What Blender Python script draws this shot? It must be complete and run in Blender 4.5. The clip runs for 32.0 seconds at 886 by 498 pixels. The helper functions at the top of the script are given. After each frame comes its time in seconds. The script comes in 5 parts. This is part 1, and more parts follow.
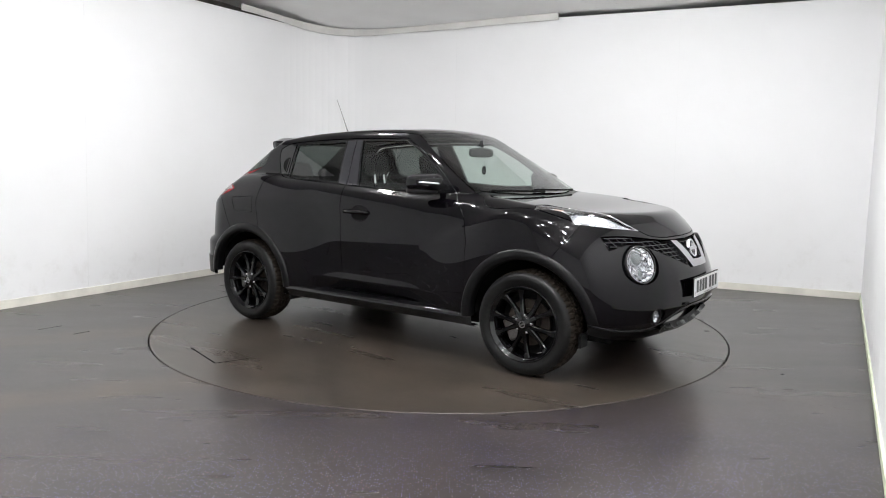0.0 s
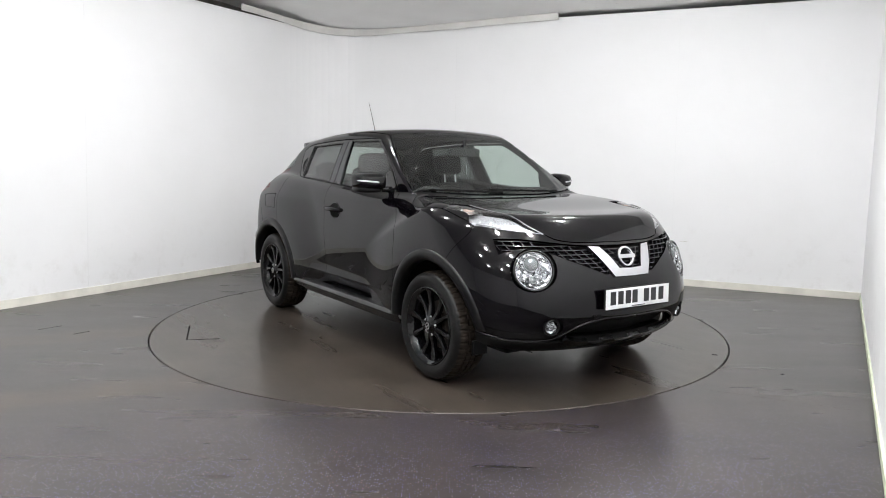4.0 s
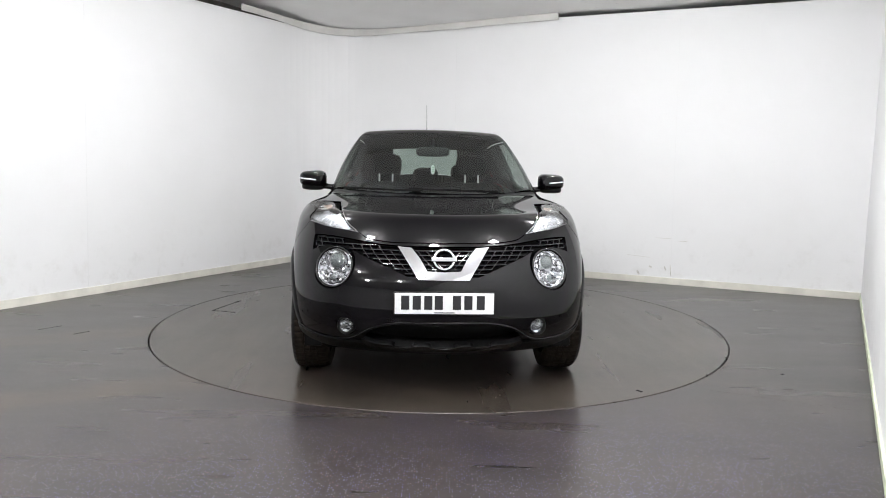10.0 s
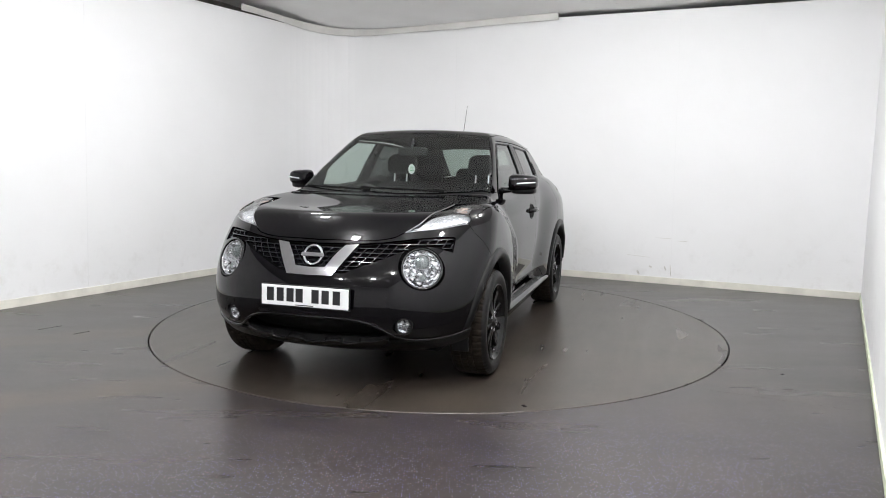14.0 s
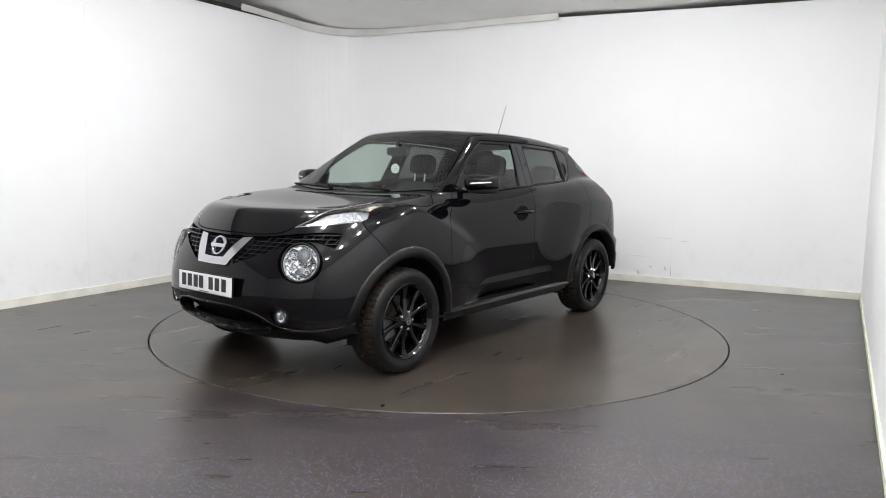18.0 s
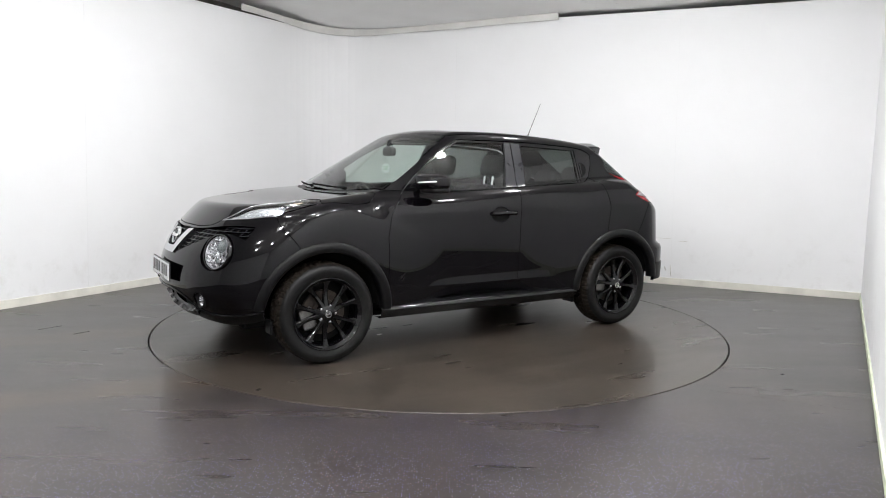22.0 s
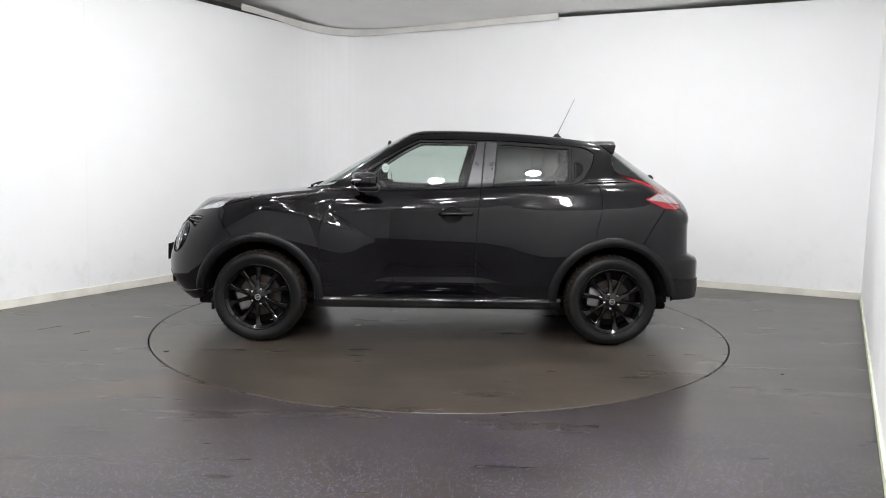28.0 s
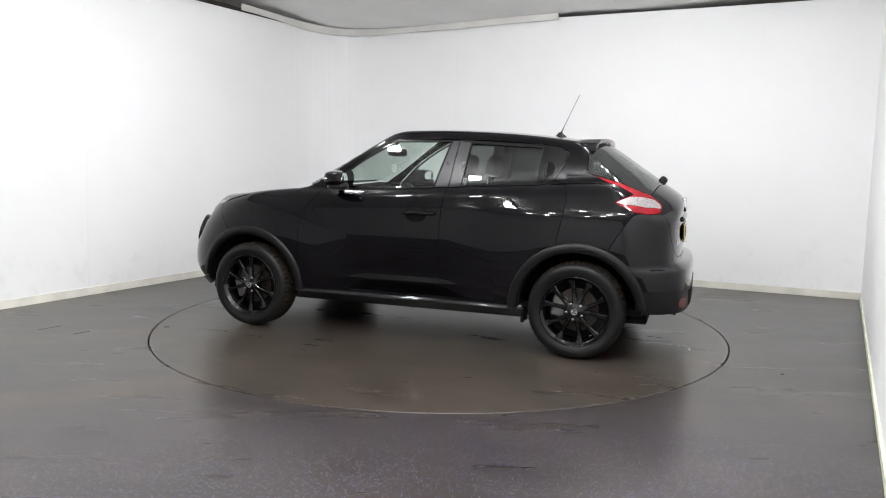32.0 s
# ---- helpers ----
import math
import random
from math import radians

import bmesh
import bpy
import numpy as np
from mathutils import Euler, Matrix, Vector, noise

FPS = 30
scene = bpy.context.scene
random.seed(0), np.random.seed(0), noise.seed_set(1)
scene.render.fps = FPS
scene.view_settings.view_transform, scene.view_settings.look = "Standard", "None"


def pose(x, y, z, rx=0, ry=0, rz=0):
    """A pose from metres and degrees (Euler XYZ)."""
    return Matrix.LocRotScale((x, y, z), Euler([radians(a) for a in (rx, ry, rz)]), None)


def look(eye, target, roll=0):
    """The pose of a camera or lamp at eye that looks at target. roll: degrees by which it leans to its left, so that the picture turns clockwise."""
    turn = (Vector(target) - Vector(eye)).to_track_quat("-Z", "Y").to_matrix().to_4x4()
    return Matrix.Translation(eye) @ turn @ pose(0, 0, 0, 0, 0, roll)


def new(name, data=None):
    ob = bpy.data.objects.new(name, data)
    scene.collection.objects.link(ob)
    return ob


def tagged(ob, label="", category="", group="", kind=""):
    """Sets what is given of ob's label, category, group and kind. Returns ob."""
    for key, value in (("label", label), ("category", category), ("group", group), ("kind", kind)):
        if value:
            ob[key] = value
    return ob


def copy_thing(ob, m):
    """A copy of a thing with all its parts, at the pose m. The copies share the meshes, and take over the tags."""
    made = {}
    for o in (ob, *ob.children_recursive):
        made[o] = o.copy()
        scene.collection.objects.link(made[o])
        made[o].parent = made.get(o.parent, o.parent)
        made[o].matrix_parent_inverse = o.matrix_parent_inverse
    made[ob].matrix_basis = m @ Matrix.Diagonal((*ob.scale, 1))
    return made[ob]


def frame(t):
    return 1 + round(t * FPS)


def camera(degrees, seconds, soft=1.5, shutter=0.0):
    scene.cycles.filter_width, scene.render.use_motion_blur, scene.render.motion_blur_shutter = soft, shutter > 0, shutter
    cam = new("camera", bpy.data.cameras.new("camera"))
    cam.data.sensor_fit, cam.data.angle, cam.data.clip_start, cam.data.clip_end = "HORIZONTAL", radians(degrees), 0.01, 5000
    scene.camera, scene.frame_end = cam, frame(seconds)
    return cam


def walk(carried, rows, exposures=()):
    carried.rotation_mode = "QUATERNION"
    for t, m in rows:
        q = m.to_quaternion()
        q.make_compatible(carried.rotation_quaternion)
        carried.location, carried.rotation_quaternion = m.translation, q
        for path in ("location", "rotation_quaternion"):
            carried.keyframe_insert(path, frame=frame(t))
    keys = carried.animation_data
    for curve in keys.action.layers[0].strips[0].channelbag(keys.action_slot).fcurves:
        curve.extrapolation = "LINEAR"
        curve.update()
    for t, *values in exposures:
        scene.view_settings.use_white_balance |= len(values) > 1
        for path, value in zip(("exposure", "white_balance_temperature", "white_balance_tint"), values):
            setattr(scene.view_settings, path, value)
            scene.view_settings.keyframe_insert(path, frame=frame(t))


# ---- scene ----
# ------------------------------------------------------------ camera
cam = camera(62.52, 32.0, soft=1.0)
EYE = (0.0, -5.902, 1.303)
VIEW = look(EYE, (0.0153, -0.9374, 0.7099), 0.994)
walk(cam, [(0.0, VIEW), (32.0, VIEW)], exposures=[(0.0, 0.0), (32.0, 0.0)])

# turntable: turn in degrees at t = 0, degrees a second, and the axle in the car's own space
TURN0, RATE, AXLE = -35.49, -5.133, (-0.04, 0.095)

# ------------------------------------------------------------ light
world = bpy.data.worlds.new("world")
scene.world = world
world.use_nodes = True
world.node_tree.nodes["Background"].inputs[0].default_value = (0.5, 0.52, 0.55, 1)
world.node_tree.nodes["Background"].inputs[1].default_value = 0.02
PANEL_GLOW = 300.0


# ------------------------------------------------------------ materials
def nodes_of(name):
    m = bpy.data.materials.new(name)
    m.use_nodes = True
    nt = m.node_tree
    b = nt.nodes["Principled BSDF"]
    return m, nt, b


def link(nt, a, i, b, j):
    nt.links.new(a.outputs[i], b.inputs[j])


def noise_node(nt, scale, detail=4.0, rough=0.55, coords="Object"):
    tc = nt.nodes.new("ShaderNodeTexCoord")
    n = nt.nodes.new("ShaderNodeTexNoise")
    n.inputs["Scale"].default_value = scale
    n.inputs["Detail"].default_value = detail
    n.inputs["Roughness"].default_value = rough
    link(nt, tc, coords, n, "Vector")
    return n


def ramp_node(nt, src, out, stops):
    r = nt.nodes.new("ShaderNodeValToRGB")
    while len(r.color_ramp.elements) < len(stops):
        r.color_ramp.elements.new(0.5)
    for e, (p, c) in zip(r.color_ramp.elements, stops):
        e.position = p
        e.color = (c, c, c, 1) if isinstance(c, (int, float)) else (*c, 1)
    nt.links.new(src.outputs[out], r.inputs[0])
    return r


def bump_node(nt, b, src, out, strength, distance):
    bp = nt.nodes.new("ShaderNodeBump")
    bp.inputs["Strength"].default_value = strength
    bp.inputs["Distance"].default_value = distance
    nt.links.new(src.outputs[out], bp.inputs["Height"])
    nt.links.new(bp.outputs[0], b.inputs["Normal"])
    return bp


def plain(name, color, rough=0.5, metal=0.0, coat=0.0, vary=0.12, scale=40.0, bump=0.0, spec=0.5):
    m, nt, b = nodes_of(name)
    n = noise_node(nt, scale)
    lo = tuple(c * (1 - vary) for c in color)
    hi = tuple(min(1, c * (1 + vary)) for c in color)
    r = ramp_node(nt, n, "Fac", [(0.3, lo), (0.7, hi)])
    link(nt, r, 0, b, "Base Color")
    n2 = noise_node(nt, scale * 0.15)
    r2 = ramp_node(nt, n2, "Fac", [(0.3, max(0.02, rough * 0.85)), (0.7, min(1, rough * 1.15))])
    link(nt, r2, 0, b, "Roughness")
    b.inputs["Metallic"].default_value = metal
    b.inputs["Coat Weight"].default_value = coat
    b.inputs["Coat Roughness"].default_value = 0.02
    b.inputs["Specular IOR Level"].default_value = spec
    if bump:
        bump_node(nt, b, n, "Fac", bump, 0.002)
    return m


def paint_material():
    m, nt, b = nodes_of("black car paint")
    v = nt.nodes.new("ShaderNodeTexVoronoi")
    v.inputs["Scale"].default_value = 900
    tc = nt.nodes.new("ShaderNodeTexCoord")
    link(nt, tc, "Object", v, "Vector")
    r = ramp_node(nt, v, "Color", [(0.2, (0.0008, 0.0007, 0.0010)), (0.85, (0.0026, 0.0021, 0.0031))])
    link(nt, r, 0, b, "Base Color")
    b.inputs["Roughness"].default_value = 0.42
    b.inputs["Specular IOR Level"].default_value = 0.0
    b.inputs["Coat Weight"].default_value = 1.0
    b.inputs["Coat IOR"].default_value = 1.35
    # faint swirl marks in the lacquer
    n = noise_node(nt, 6.0, 6, 0.7)
    r2 = ramp_node(nt, n, "Fac", [(0.35, 0.0), (0.8, 0.02)])
    link(nt, r2, 0, b, "Coat Roughness")
    return m


def glass_material(name, tint, ior=1.5):
    m = bpy.data.materials.new(name)
    m.use_nodes = True
    nt = m.node_tree
    nt.nodes.remove(nt.nodes["Principled BSDF"])
    out = nt.nodes["Material Output"]
    t = nt.nodes.new("ShaderNodeBsdfTransparent")
    t.inputs[0].default_value = (*tint, 1)
    g = nt.nodes.new("ShaderNodeBsdfGlossy")
    g.inputs["Roughness"].default_value = 0.0
    # gloss rises towards grazing angles, alike from both sides of the pane
    w = nt.nodes.new("ShaderNodeLayerWeight")
    w.inputs[0].default_value = 0.5
    p = nt.nodes.new("ShaderNodeMath")
    p.operation = "POWER"
    p.inputs[1].default_value = 4.5
    link(nt, w, "Facing", p, 0)
    f = nt.nodes.new("ShaderNodeMath")
    f.operation = "MULTIPLY_ADD"
    f.inputs[1].default_value = 0.92
    f.inputs[2].default_value = ((ior - 1) / (ior + 1)) ** 2 * 2.0
    link(nt, p, 0, f, 0)
    mix = nt.nodes.new("ShaderNodeMixShader")
    link(nt, f, 0, mix, 0)
    link(nt, t, 0, mix, 1)
    link(nt, g, 0, mix, 2)
    link(nt, mix, 0, out, 0)
    return m


def glow_material(name, color, strength):
    m, nt, b = nodes_of(name)
    b.inputs["Base Color"].default_value = (0.8, 0.8, 0.8, 1)
    b.inputs["Emission Color"].default_value = (*color, 1)
    b.inputs["Emission Strength"].default_value = strength
    return m


def wall_material():
    m, nt, b = nodes_of("white painted wall board")
    n = noise_node(nt, 0.8, 6, 0.6)
    r = ramp_node(nt, n, "Fac", [(0.3, (0.84, 0.84, 0.84)), (0.7, (0.88, 0.88, 0.885))])
    # scuffs near the foot
    tc = nt.nodes.new("ShaderNodeTexCoord")
    sep = nt.nodes.new("ShaderNodeSeparateXYZ")
    link(nt, tc, "Object", sep, 0)
    low = nt.nodes.new("ShaderNodeMapRange")
    low.inputs[1].default_value, low.inputs[2].default_value = 0.12, 0.75
    low.inputs[3].default_value, low.inputs[4].default_value = 1.0, 0.0
    link(nt, sep, "Z", low, 0)
    n2 = noise_node(nt, 5.0, 8, 0.75)
    r2 = ramp_node(nt, n2, "Fac", [(0.52, 0.0), (0.68, 1.0)])
    mu = nt.nodes.new("ShaderNodeMath")
    mu.operation = "MULTIPLY"
    link(nt, low, 0, mu, 0)
    link(nt, r2, 0, mu, 1)
    mu2 = nt.nodes.new("ShaderNodeMath")
    mu2.operation = "MULTIPLY"
    mu2.inputs[1].default_value = 0.22
    link(nt, mu, 0, mu2, 0)
    mix = nt.nodes.new("ShaderNodeMixRGB")
    mix.inputs[2].default_value = (0.52, 0.5, 0.46, 1)
    link(nt, mu2, 0, mix, 0)
    link(nt, r, 0, mix, 1)
    link(nt, mix, 0, b, "Base Color")
    b.inputs["Roughness"].default_value = 0.55
    n3 = noise_node(nt, 55.0, 3)
    bump_node(nt, b, n3, "Fac", 0.06, 0.002)
    return m


def floor_material(name, flecks, stains, base):
    """Dark vinyl safety flooring with mineral flecks, dust and brown drive-in tyre stains."""
    m, nt, b = nodes_of(name)
    n = noise_node(nt, 1.8, 8, 0.66)
    r = ramp_node(nt, n, "Fac", [(0.30, tuple(c * 0.45 for c in base)), (0.70, (base[0] * 1.7, base[1] * 1.58, base[2] * 1.42))])
    col = r
    out = 0
    n2 = noise_node(nt, 20.0, 8, 0.75)
    dust = ramp_node(nt, n2, "Fac", [(0.42, 0.0), (0.72, 0.55)])
    mix = nt.nodes.new("ShaderNodeMixRGB")
    mix.inputs[2].default_value = (base[0] * 1.7, base[1] * 1.6, base[2] * 1.4, 1)
    link(nt, dust, 0, mix, 0)
    link(nt, col, 0, mix, 1)
    col = mix
    tc = nt.nodes.new("ShaderNodeTexCoord")
    # drag marks and wiped streaks
    for ang, scale, lo, hi, gain in ((18, (1.3, 11, 1), 0.50, 0.72, 0.55), (-35, (1.0, 9, 1), 0.52, 0.78, 0.3), (64, (1.6, 12, 1), 0.54, 0.78, 0.35)):
        mp = nt.nodes.new("ShaderNodeMapping")
        mp.inputs["Rotation"].default_value = (0, 0, radians(ang))
        mp.inputs["Scale"].default_value = scale
        link(nt, tc, "Object", mp, 0)
        nz = nt.nodes.new("ShaderNodeTexNoise")
        nz.inputs["Scale"].default_value = 1.0
        nz.inputs["Detail"].default_value = 7
        nz.inputs["Roughness"].default_value = 0.68
        link(nt, mp, 0, nz, "Vector")
        rz = ramp_node(nt, nz, "Fac", [(lo, 0.0), (hi, gain)])
        ms = nt.nodes.new("ShaderNodeMixRGB")
        f = 0.45 if ang == -35 else 1.75
        ms.inputs[2].default_value = (base[0] * f, base[1] * f * 0.98, base[2] * f * 0.95, 1)
        link(nt, rz, 0, ms, 0)
        link(nt, col, 0, ms, 1)
        col = ms
    if stains:
        # two brown wheel tracks
        for cx, cy, ang, wide, amount in stains:
            mp = nt.nodes.new("ShaderNodeMapping")
            mp.vector_type = "TEXTURE"
            mp.inputs["Location"].default_value = (cx, cy, 0)
            mp.inputs["Rotation"].default_value = (0, 0, radians(ang))
            link(nt, tc, "Object", mp, 0)
            sp = nt.nodes.new("ShaderNodeSeparateXYZ")
            link(nt, mp, 0, sp, 0)
            ab = nt.nodes.new("ShaderNodeMath")
            ab.operation = "ABSOLUTE"
            link(nt, sp, "Y", ab, 0)
            mr = nt.nodes.new("ShaderNodeMapRange")
            mr.interpolation_type = "SMOOTHSTEP"
            mr.inputs[1].default_value, mr.inputs[2].default_value = wide * 0.3, wide
            mr.inputs[3].default_value, mr.inputs[4].default_value = 1, 0
            link(nt, ab, 0, mr, 0)
            ax = nt.nodes.new("ShaderNodeMath")
            ax.operation = "ABSOLUTE"
            link(nt, sp, "X", ax, 0)
            mx = nt.nodes.new("ShaderNodeMapRange")
            mx.interpolation_type = "SMOOTHSTEP"
            mx.inputs[1].default_value, mx.inputs[2].default_value = 0.9, 1.9
            mx.inputs[3].default_value, mx.inputs[4].default_value = 1, 0
            link(nt, ax, 0, mx, 0)
            nn = noise_node(nt, 2.2, 6, 0.65)
            rr = ramp_node(nt, nn, "Fac", [(0.3, 0.15), (0.65, 1.0)])
            mul = None
            for k, src in enumerate((mx, rr)):
                q = nt.nodes.new("ShaderNodeMath")
                q.operation = "MULTIPLY"
                nt.links.new((mr if mul is None else mul).outputs[0], q.inputs[0])
                nt.links.new(src.outputs[0], q.inputs[1])
                mul = q
            q = nt.nodes.new("ShaderNodeMath")
            q.operation = "MULTIPLY"
            q.inputs[1].default_value = amount
            link(nt, mul, 0, q, 0)
            mixs = nt.nodes.new("ShaderNodeMixRGB")
            mixs.inputs[2].default_value = (0.062, 0.043, 0.025, 1)
            link(nt, q, 0, mixs, 0)
            link(nt, col, 0, mixs, 1)
            col = mixs
    if flecks:
        v = nt.nodes.new("ShaderNodeTexVoronoi")
        v.inputs["Scale"].default_value = 95
        v.voronoi_dimensions = "2D"
        v.inputs["Randomness"].default_value = 1.0
        link(nt, tc, "Object", v, "Vector")
        near = ramp_node(nt, v, "Distance", [(0.16, 1.0), (0.28, 0.0)])
        near.color_ramp.interpolation = "LINEAR"
        sc = nt.nodes.new("ShaderNodeSeparateColor")
        link(nt, v, "Color", sc, 0)
        pick = ramp_node(nt, sc, 0, [(0.70, 0.0), (0.86, 1.0)])
        mul = nt.nodes.new("ShaderNodeMath")
        mul.operation = "MULTIPLY"
        link(nt, near, 0, mul, 0)
        link(nt, pick, 0, mul, 1)
        mulb = nt.nodes.new("ShaderNodeMath")
        mulb.operation = "MULTIPLY"
        link(nt, mul, 0, mulb, 0)
        # the flecks are strongest in an oval about (0.25, -3.3), and fade outside it
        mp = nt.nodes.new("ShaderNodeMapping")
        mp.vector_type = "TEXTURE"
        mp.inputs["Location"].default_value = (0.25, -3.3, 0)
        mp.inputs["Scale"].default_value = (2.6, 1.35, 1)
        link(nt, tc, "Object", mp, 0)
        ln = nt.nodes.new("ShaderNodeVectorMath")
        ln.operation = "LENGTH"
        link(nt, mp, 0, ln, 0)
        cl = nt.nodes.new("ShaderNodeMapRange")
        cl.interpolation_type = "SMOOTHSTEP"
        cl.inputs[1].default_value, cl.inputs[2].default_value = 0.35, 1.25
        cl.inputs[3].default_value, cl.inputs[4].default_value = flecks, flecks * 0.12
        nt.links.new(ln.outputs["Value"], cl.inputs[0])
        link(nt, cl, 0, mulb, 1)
        fc = ramp_node(nt, sc, 1, [(0.45, (0.26, 0.25, 0.70)), (0.8, (0.75, 0.76, 0.9)), (0.97, (0.6, 0.3, 0.35))])
        mixf = nt.nodes.new("ShaderNodeMixRGB")
        link(nt, mulb, 0, mixf, 0)
        link(nt, col, 0, mixf, 1)
        link(nt, fc, 0, mixf, 2)
        col = mixf
    link(nt, col, 0, b, "Base Color")
    # smears and scuffs in the sheen
    mp = nt.nodes.new("ShaderNodeMapping")
    mp.inputs["Rotation"].default_value = (0, 0, radians(24))
    mp.inputs["Scale"].default_value = (0.8, 4.5, 1)
    link(nt, tc, "Object", mp, 0)
    n3 = nt.nodes.new("ShaderNodeTexNoise")
    n3.inputs["Scale"].default_value = 1.0
    n3.inputs["Detail"].default_value = 3
    n3.inputs["Roughness"].default_value = 0.62
    n3.inputs["Distortion"].default_value = 0.3
    link(nt, mp, 0, n3, "Vector")
    r3 = ramp_node(nt, n3, "Fac", [(0.30, 0.265), (0.72, 0.315)])
    link(nt, r3, 0, b, "Roughness")
    r5 = ramp_node(nt, n3, "Fac", [(0.30, 0.44), (0.72, 0.50)])
    link(nt, r5, 0, b, "Specular IOR Level")
    n4 = noise_node(nt, 180.0, 3)
    bump_node(nt, b, n4, "Fac", 0.12, 0.002)
    return m


def ceiling_material():
    m, nt, b = nodes_of("bare concrete")
    n = noise_node(nt, 1.6, 8, 0.65)
    r = ramp_node(nt, n, "Fac", [(0.25, (0.86, 0.855, 0.84)), (0.75, (0.93, 0.925, 0.915))])
    n2 = noise_node(nt, 9.0, 8, 0.8)
    pit = ramp_node(nt, n2, "Fac", [(0.64, 0.0), (0.72, 0.5)])
    mix = nt.nodes.new("ShaderNodeMixRGB")
    mix.inputs[2].default_value = (0.2, 0.19, 0.18, 1)
    link(nt, pit, 0, mix, 0)
    link(nt, r, 0, mix, 1)
    link(nt, mix, 0, b, "Base Color")
    b.inputs["Roughness"].default_value = 0.8
    bump_node(nt, b, n2, "Fac", 0.35, 0.01)
    return m


def sparkle_material():
    """Faceted bright reflector of a lamp."""
    m, nt, b = nodes_of("faceted lamp reflector")
    v = nt.nodes.new("ShaderNodeTexVoronoi")
    v.inputs["Scale"].default_value = 26
    tc = nt.nodes.new("ShaderNodeTexCoord")
    link(nt, tc, "Object", v, "Vector")
    r = ramp_node(nt, v, "Color", [(0.1, (0.70, 0.71, 0.73)), (0.9, (0.92, 0.92, 0.93))])
    link(nt, r, 0, b, "Base Color")
    b.inputs["Metallic"].default_value = 1.0
    b.inputs["Roughness"].default_value = 0.07
    bump_node(nt, b, v, "Distance", 1.0, 0.03)
    return m


WALL = wall_material()
SPARKLE = sparkle_material()
CEILING = ceiling_material()
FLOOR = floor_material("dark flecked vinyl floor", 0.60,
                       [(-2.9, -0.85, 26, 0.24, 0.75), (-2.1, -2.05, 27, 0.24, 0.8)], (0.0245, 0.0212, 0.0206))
DISC = floor_material("worn dark vinyl disc", 0.10, [], (0.034, 0.0288, 0.0252))
PAINT = paint_material()
TRIM = plain("satin black plastic", (0.0028, 0.0028, 0.0031), 0.36, vary=0.2, scale=300, bump=0.05, spec=0.22)
BLACK = plain("matt black liner", (0.006, 0.006, 0.006), 0.8, spec=0.08)
SATIN = plain("satin grey-black pillar film", (0.012, 0.012, 0.015), 0.30, metal=0.0, vary=0.1)
GLOSS = plain("gloss black plastic", (0.003, 0.003, 0.0036), 0.06, spec=0.5)
SKIDGREY = plain("semi-gloss black plastic", (0.006, 0.006, 0.0065), 0.24, spec=0.45)
MESHBLACK = plain("polished black mesh plastic", (0.006, 0.006, 0.008), 0.16, spec=0.6)
RUBBER = plain("tyre rubber", (0.0045, 0.0045, 0.0045), 0.42, vary=0.35, scale=60, bump=0.12, spec=0.2)
TREAD = plain("dusty tyre tread", (0.016, 0.012, 0.009), 0.85, vary=0.45, scale=35, bump=0.25, spec=0.12)
RIM = plain("gloss black wheel enamel", (0.0018, 0.0018, 0.0022), 0.06, spec=0.35)
CHROME = plain("bright chrome", (0.56, 0.56, 0.58), 0.10, metal=1.0, vary=0.03)
STEEL = plain("brushed steel", (0.20, 0.195, 0.19), 0.35, metal=1.0, vary=0.2, scale=90)
RUST = plain("worn brake disc", (0.028, 0.021, 0.016), 0.55, metal=0.4, vary=0.4, scale=40)
GLASS = glass_material("pale green windscreen glass", (0.75, 0.83, 0.79))
PRIVACY = glass_material("dark privacy glass", (0.155, 0.17, 0.165))
REARGLASS = glass_material("tinted rear screen glass", (0.44, 0.50, 0.47))
LENS = glass_material("clear lamp lens", (0.95, 0.96, 0.97), 1.45)
REDLENS = plain("red lamp lens", (0.20, 0.005, 0.010), 0.10, coat=0.0, vary=0.2)
CLEARLAMP = plain("silvered lamp inside", (0.74, 0.75, 0.77), 0.2, metal=0.35, coat=0.3, vary=0.15, scale=60)
DULLRED = plain("dark red reflector", (0.10, 0.006, 0.008), 0.3)
PEARL = plain("satin silver reflector", (0.55, 0.56, 0.58), 0.25, metal=0.6, vary=0.5, scale=110, bump=0.5)
PALELENS = plain("clear lamp band", (0.36, 0.33, 0.34), 0.14, metal=0.5, coat=0.4, vary=0.45, scale=90, bump=0.4)
AMBER = plain("amber bulb reflection", (0.62, 0.46, 0.38), 0.25, coat=0.5, vary=0.35, scale=120)
PLATE_WHITE = plain("white plate plastic", (0.72, 0.725, 0.73), 0.3, coat=0.3, vary=0.03)
PLATE_YELLOW = plain("yellow plate plastic", (0.80, 0.58, 0.05), 0.3, coat=0.3, vary=0.03)
INK = plain("black plate print", (0.01, 0.01, 0.012), 0.4)
FABRIC = plain("black seat fabric", (0.0035, 0.0035, 0.004), 0.9, vary=0.15, scale=60, bump=0.05, spec=0.08)
DASH = plain("dark dashboard plastic", (0.011, 0.011, 0.012), 0.55, vary=0.2, scale=150, bump=0.1, spec=0.2)
MIRROR = plain("mirror glass", (0.9, 0.9, 0.9), 0.01, metal=1.0, vary=0.0)
WHITE = plain("white gloss paint", (0.80, 0.79, 0.76), 0.35, vary=0.05, scale=6)
EDGING = plain("dusty white plastic edging", (0.66, 0.65, 0.62), 0.5, vary=0.08, scale=4)
